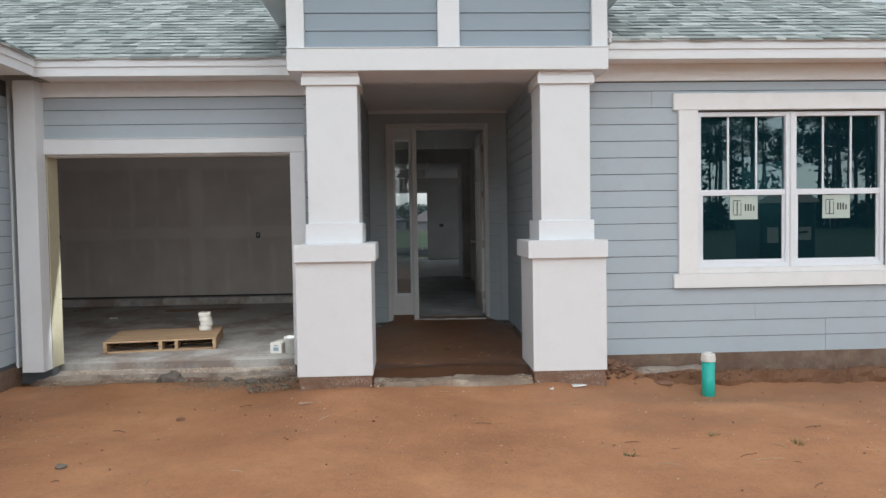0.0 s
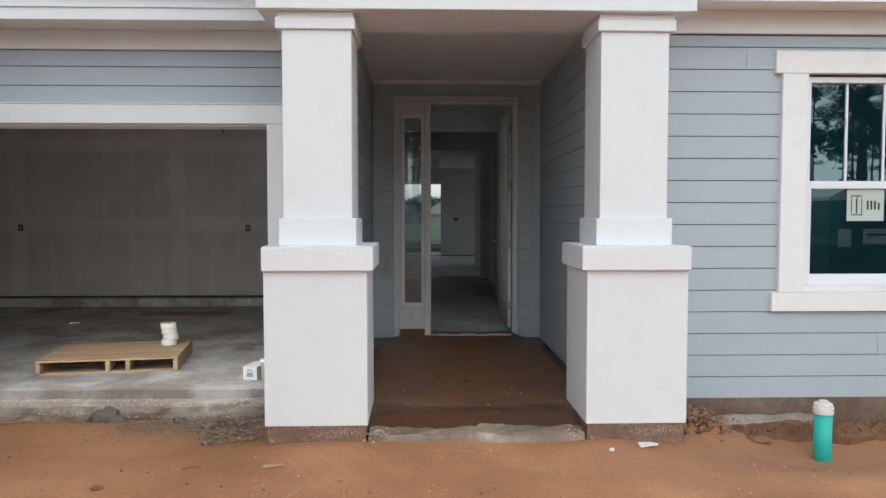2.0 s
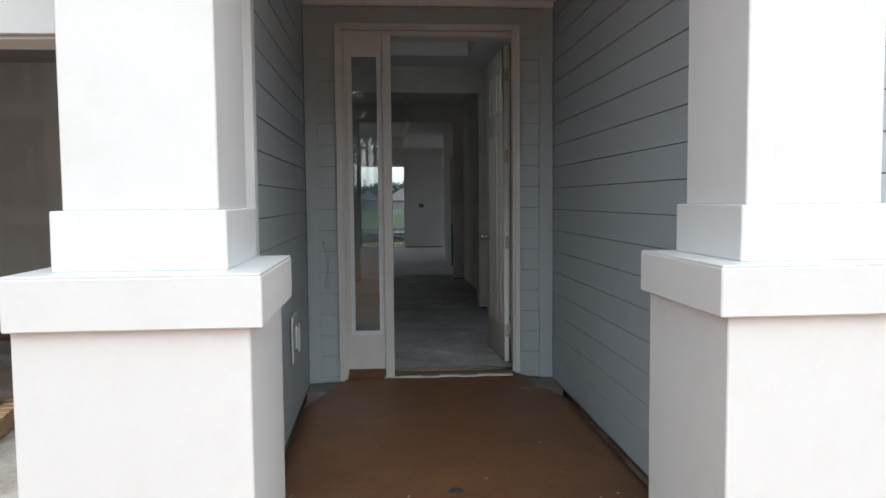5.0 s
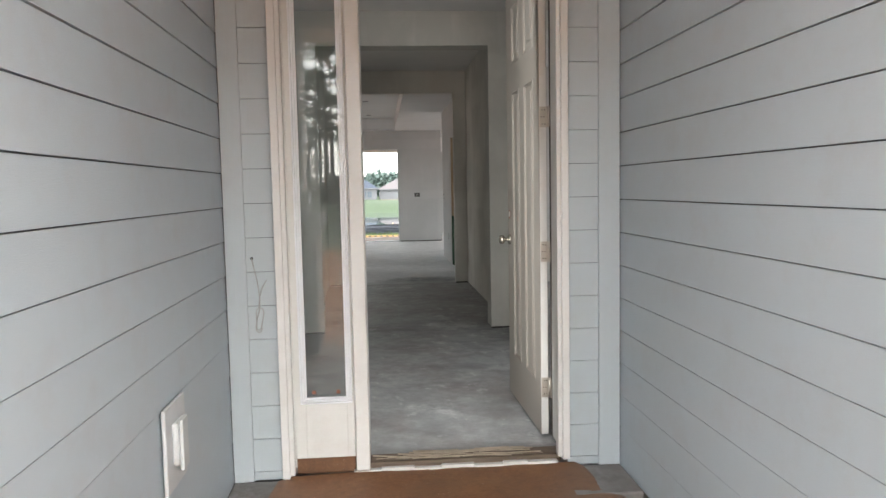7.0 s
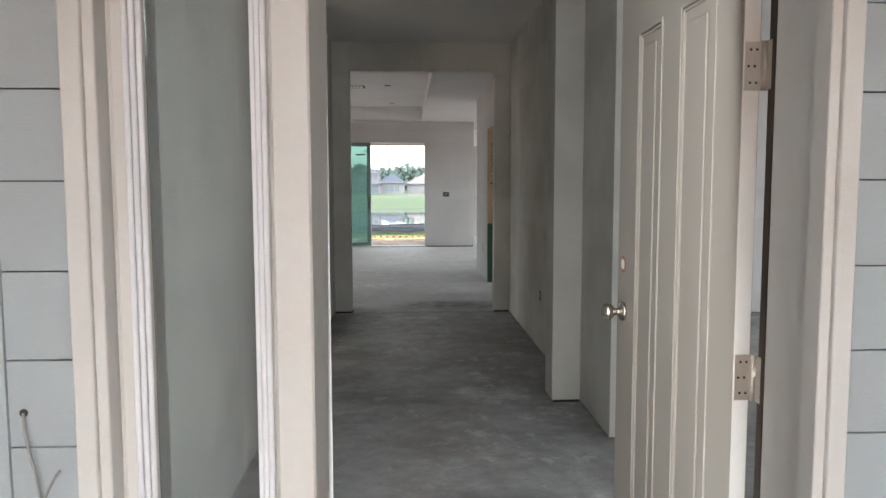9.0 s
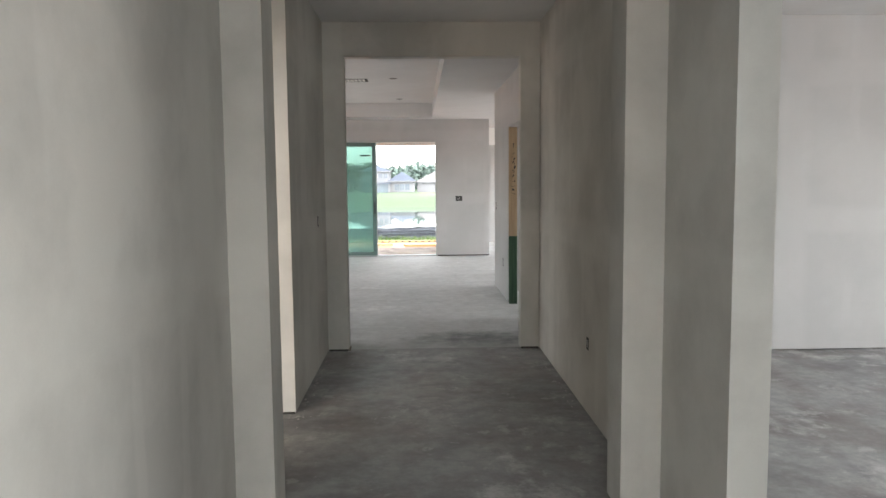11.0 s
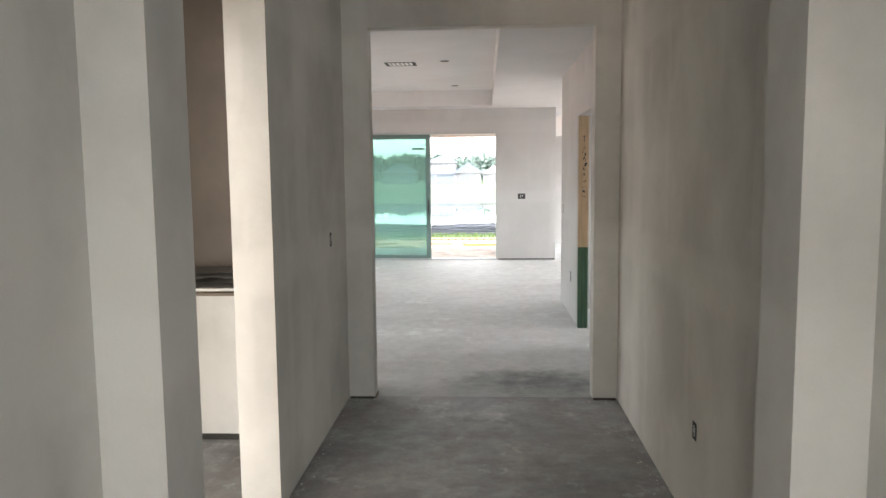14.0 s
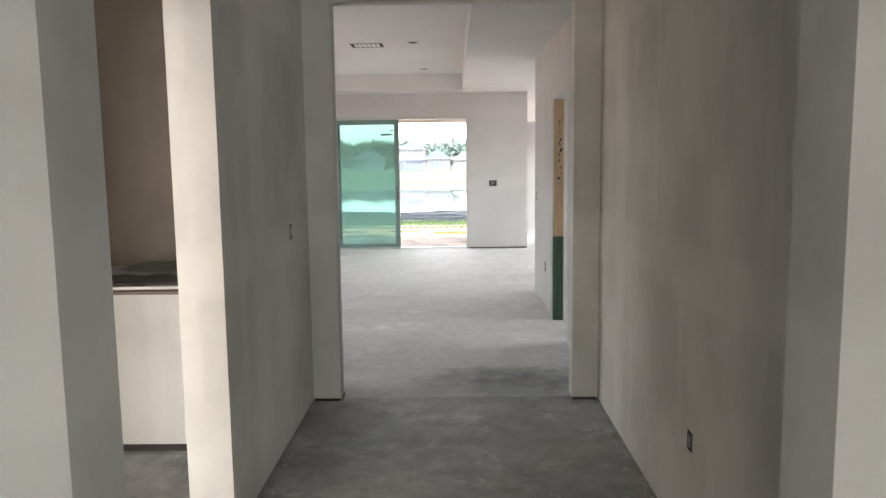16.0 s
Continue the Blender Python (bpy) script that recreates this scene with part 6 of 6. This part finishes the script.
silt_fence()
for i, (x, y, w, a, mat) in enumerate(((0.2, 22.6, 3.4, 1, YELLOW_WOOD), (-2.8, 22.8, 1.8, -2, YELLOW_WOOD), (0.9, 20.4, 1.1, 3, YELLOW_WOOD), (0.8, 20.7, 1.0, -2, PINE), (-1.3, 19.5, 0.9, 8, PINE), (-0.7, 19.0, 0.6, -10, PINE), (-0.4, 20.9, 0.8, 4, PINE), (2.3, 21.2, 1.2, 2, YELLOW_WOOD), (-1.9, 20.9, 1.0, -5, PINE))):
    t = thing("plank", (x, y, ground_z(x, y) + 0.02), "loose yellow lumber lying on orange dirt", "plank", "lumber scraps")
    t.rotation_euler = (0, 0, radians(a))
    part("board", boxes((-w / 2, w / 2, -0.07, 0.07, 0.0, 0.05), bevel=0.004), mat, t)
    if i < 2:
        k = bmesh.new()
        for j in range(int(w / 0.2)):
            box(k, -w / 2 + 0.1 + j * 0.2, -w / 2 + 0.18 + j * 0.2, -0.0745, -0.0705, 0.004, 0.045)
        part("dark_mark", k, INK, t, kind="stuff")
lump("rock", -0.55, 18.4, ground_z(-0.5, 18.4) + 0.03, 0.12, 0.1, 0.07, INK, "dark lump of debris on dirt", 12)


def blades(name, x0, x1, y0, y1, count, h0, h1, label):
    rr = random.Random(3)
    verts, faces = [], []
    for i in range(count):
        x, y, h, a = rr.uniform(x0, x1), rr.uniform(y0, y1), rr.uniform(h0, h1), rr.uniform(0, 3.1)
        h *= 0.5 + abs(noise.noise(Vector((x * 0.7, y * 0.7, 1)))) * 1.6
        z, dx, dy, lx = ground_z(x, y) - 0.01, 0.012 * math.cos(a), 0.012 * math.sin(a), rr.uniform(-0.3, 0.3) * h
        k = len(verts)
        verts += [(x - dx, y - dy, z), (x + dx, y + dy, z), (x + lx, y, z + h)]
        faces.append((k, k + 1, k + 2))
    tagged(raw(name, verts, faces, GRASS, kind="stuff"), label, "grass")


blades("grass_fringe", -7, 5, 23.9, 25.4, 3000, 0.06, 0.20, "sparse green weeds before the silt fence")


def crown(bm_verts, bm_faces, cx, cy, cz, rx, rz, n, size, rr):
    for i in range(n):
        a, b = rr.uniform(0, 6.283), rr.uniform(-1, 1)
        q = rr.uniform(0.55, 1.0) * (0.8 + 0.5 * noise.noise(Vector((math.cos(a) * 1.5 + cx, math.sin(a) * 1.5, b * 2 + cz))))
        c = math.sqrt(1 - b * b)
        p = Vector((cx + rx * q * c * math.cos(a), cy + rx * q * c * math.sin(a), cz + rz * q * b))
        u, v = Vector([rr.gauss(0, 1) for _ in range(3)]).normalized() * size, Vector([rr.gauss(0, 1) for _ in range(3)]).normalized() * size
        k = len(bm_verts)
        bm_verts += [tuple(p - u), tuple(p + v * 0.7), tuple(p + u), tuple(p - v * 0.7)]
        bm_faces.append((k, k + 1, k + 2, k + 3))


def tree(name, x, y, z, h, label, pine=False, seed=1, group=""):
    rr = random.Random(seed)
    t = thing(name, (x, y, z), label, "tree", group)
    bm = bmesh.new()
    prev, pr = Vector((0, 0, 0)), h * (0.016 if pine else 0.03)
    for i in range(6):
        nx = Vector((rr.uniform(-0.1, 0.1) * h * 0.05, rr.uniform(-0.1, 0.1) * h * 0.05, h * (0.95 if pine else 0.6) * (i + 1) / 6))
        m = Matrix.Translation(prev) @ (nx - prev).to_track_quat("Z", "Y").to_matrix().to_4x4()
        cyl(bm, 0, 0, 0, (nx - prev).length * 1.02, pr, pr * 0.82, seg=8, m=m)
        prev, pr = nx, pr * 0.82
    limbs = []
    for i in range(9 if pine else 7):
        z0 = h * (rr.uniform(0.58, 0.95) if pine else rr.uniform(0.3, 0.6))
        a = rr.uniform(0, 6.283)
        ln = h * (rr.uniform(0.08, 0.16) if pine else rr.uniform(0.2, 0.34))
        d = Vector((math.cos(a), math.sin(a), rr.uniform(0.1, 0.5) if pine else 0.8)).normalized() * ln
        m = Matrix.Translation((0, 0, z0)) @ d.to_track_quat("Z", "Y").to_matrix().to_4x4()
        cyl(bm, 0, 0, 0, ln, h * 0.006, h * 0.002, seg=6, m=m)
        limbs.append(Vector((0, 0, z0)) + d)
    part("trunk", bm, BARK, t)
    vs, fs = [], []
    for p in limbs:
        if pine:
            crown(vs, fs, p.x, p.y, p.z, h * 0.09, h * 0.04, 300, h * 0.0055, rr)
        else:
            crown(vs, fs, p.x, p.y, p.z, h * 0.2, h * 0.16, 260, h * 0.018, rr)
    crown(vs, fs, 0, 0, h * (0.95 if pine else 0.78), h * (0.07 if pine else 0.25), h * (0.07 if pine else 0.22), 200 if pine else 500, h * 0.014, rr)
    raw("crown", vs, fs, NEEDLES if pine else LEAVES, t)
    return t


# far bank: trees behind the houses, one shrub-like tree on the lawn
rr = random.Random(21)
protos = [tree("oak_tree", -60 + 20 * i, 187 + i, -0.9, 7.0, "leafy green broadleaf tree beyond the far lawn", False, 30 + i, "trees across the pond") for i in range(3)]
vs, fs = [], []
for i in range(120):
    x = -118 + 1.62 * i
    crown(vs, fs, x + rr.uniform(-1, 1), 184 + rr.uniform(-8, 8), 1.4 + rr.uniform(-0.4, 0.4), 3.4, 4.6 + rr.uniform(-0.5, 0.6), 1300, 0.62, rr)
tagged(raw("far_woods", vs, fs, FAR_LEAVES, kind="stuff"), "continuous band of hazy green woods beyond the pond", "woods")
c = copy_thing(protos[1], pose(-13.8, 116, -0.9, 0, 0, 40))
c.scale = (0.40, 0.40, 0.36)
c["label"] = "small leafy tree on the lawn beside the pond"
FARGRASS_Z = -0.95


def house(x, y, w, d, h, roof_h, roof_mat, label, windows=(), side=0.0):
    t = thing("house", (x, y, FARGRASS_Z), label, "house", "houses across the pond")
    part("wall", boxes((-w / 2, w / 2, 0, d, 0, h)), HOUSE_WHITE, t)
    bm = bmesh.new()
    e = 0.4
    lo = [bm.verts.new(p) for p in ((-w / 2 - e, -e, h), (w / 2 + e, -e, h), (w / 2 + e, d + e, h), (-w / 2 - e, d + e, h))]
    r = min(w, d) / 2
    hi = [bm.verts.new(p) for p in ((-w / 2 + r, d / 2, h + roof_h), (w / 2 - r, d / 2, h + roof_h + 0.001))] if w > d + 0.5 else [bm.verts.new((-0.05, d / 2, h + roof_h)), bm.verts.new((0.05, d / 2, h + roof_h))]
    for q in ((lo[0], lo[1], hi[1], hi[0]), (lo[2], lo[3], hi[0], hi[1]), (lo[1], lo[2], hi[1]), (lo[3], lo[0], hi[0]), lo[::-1]):
        bm.faces.new(q)
    part("roof", bm, roof_mat, t)
    part("eave_board", boxes((-w / 2 - e, w / 2 + e, -e - 0.05, -e, h - 0.1, h + 0.08)), HOUSE_WHITE, t)
    for wx, wz, ww, wh in windows:
        f = part("window", boxes((wx - ww / 2 - 0.08, wx + ww / 2 + 0.08, -0.05, -0.002, wz - 0.08, wz + wh + 0.08)), HOUSE_WHITE, t)
        g = bmesh.new()
        for a in (0, 1):
            for b in (0, 1):
                box(g, wx - ww / 2 + a * ww / 2 + 0.02, wx - ww / 2 + (a + 1) * ww / 2 - 0.02, -0.06, -0.051, wz + b * wh / 2 + 0.02, wz + (b + 1) * wh / 2 - 0.02)
        part("pane", g, HOUSE_GLASS, f)
    return t


HX = 0.0
house(-7.0 + HX, 134.5, 5.2, 8, 4.15, 1.3, HOUSE_ROOF, "white two-storey farmhouse with a row of upper windows and slate roof", [(-1.9, 3.0, 0.6, 0.8), (-1.0, 3.0, 0.6, 0.8), (0.0, 3.0, 0.6, 0.8), (1.0, 3.0, 0.6, 0.8), (1.9, 3.0, 0.6, 0.8)])
po = thing("house_porch", (-7.0 + HX, 131.8, FARGRASS_Z), "white porch with dark screens on a farmhouse", "porch")
part("porch_roof", boxes((-2.9, 2.9, 0, 2.5, 1.95, 2.2)), HOUSE_ROOF, po)
part("screen", boxes((-2.6, 2.6, 0.4, 0.5, 0.25, 1.94)), HOUSE_GLASS, po)
for x in (-2.6, -0.8, 2.6):
    part("porch_post", boxes((x - 0.14, x + 0.14, 0.1, 0.38, 0, 1.94)), HOUSE_WHITE, po)
part("porch_floor", boxes((-2.7, 2.7, 0, 2.5, 0, 0.24)), HOUSE_WHITE, po)
house(-2.2 + HX, 134, 4.6, 7, 2.4, 1.7, HOUSE_ROOF, "white single-storey wing with paired windows and slate roof", [(-0.9, 0.8, 0.8, 1.1), (0.0, 0.8, 0.8, 1.1), (0.95, 0.8, 0.8, 1.1)])
house(5.2, 136, 9.4, 9, 2.2, 2.6, PALE_ROOF, "pale house with a hipped beige roof", [(3.5, 0.8, 0.8, 1.0)])
house(-14.6, 135, 6.0, 7, 2.3, 1.9, HOUSE_ROOF, "white gabled house with a grey roof seen through green glass", [(0.5, 0.7, 0.9, 1.1)])
house(-23.5, 135, 7.0, 7, 2.2, 1.3, HOUSE_ROOF, "white low house with a grey roof", [(1.8, 0.7, 0.8, 1.1), (2.9, 0.7, 0.5, 1.1)])
house(16.0, 137, 8.0, 7, 2.4, 2.0, HOUSE_ROOF, "white single-storey house with a grey roof", [(0, 0.7, 0.8, 1.1)])
rw = thing("retaining_wall", (3.4, 122, FARGRASS_Z + 0.2), "low grey retaining wall on the far lawn", "wall")
part("block_wall", boxes((-2.6, 2.6, 0, 0.3, -0.2, 0.35)), ROCK, rw)

# ---- front: pines and a portable toilet, seen in the panes ----
pines = [tree("pine_tree", -16 + 9 * i, -88 - 2 * i, -0.3, 15 + i, "tall pine with bare trunk and thin crown", True, 50 + i, "pines across the road") for i in range(3)]
for i in range(150):
    x, y = -26 + 0.75 * i + rr.uniform(-0.8, 0.8), -76 - rr.uniform(0, 34)
    s = rr.uniform(0.75, 1.15)
    c = copy_thing(pines[i % 3], pose(x, y, -0.3, 0, 0, rr.uniform(0, 360)))
    c.scale = (s, s, s)
vs, fs = [], []
for i in range(70):
    x = -28 + 1.7 * i
    crown(vs, fs, x + rr.uniform(-1, 1), -84 + rr.uniform(-3, 3), 1.2, 2.0, 2.4, 300, 0.35, rr)
    crown(vs, fs, x + rr.uniform(-1, 1), -96 + rr.uniform(-6, 6), rr.uniform(5, 12), 2.0, 3.0, 150, 0.35, rr)
tagged(raw("undergrowth", vs, fs, NEEDLES, kind="stuff"), "dense dark undergrowth under pines", "shrubs")

pt = thing("portable_toilet", (6.88, -8.6, -0.30), "dark green portable toilet with a pale domed roof", "portable toilet")
pt.scale = (0.88, 0.9, 0.88)
part("cabin", boxes((-0.55, 0.55, -0.55, 0.55, 0.08, 2.02), bevel=0.03), TOILET_GREEN, pt)
part("skid", boxes((-0.58, 0.58, -0.58, 0.58, 0.0, 0.079)), INK, pt)
bm = bmesh.new()
prism(bm, [(-0.60, 2.02), (0.60, 2.02), (0.58, 2.08), (0.36, 2.20), (0.0, 2.26), (-0.36, 2.20), (-0.58, 2.08)], "y", -0.58, 0.58)
part("dome_roof", bm, WHITE_PLASTIC, pt, "translucent pale domed roof")
part("notice", boxes((-0.42, -0.20, 0.551, 0.555, 1.25, 1.55), bevel=0), PAPER, pt, "white notice sheet")
nt = part("name_plate", boxes((0.0, 0.45, 0.551, 0.555, 1.30, 1.55), bevel=0), PAPER, pt, "white plate with dark plain marks")
part("plate_mark", boxes((0.06, 0.38, 0.5555, 0.557, 1.43, 1.47), (0.06, 0.25, 0.5555, 0.557, 1.40, 1.41)), INK, nt)
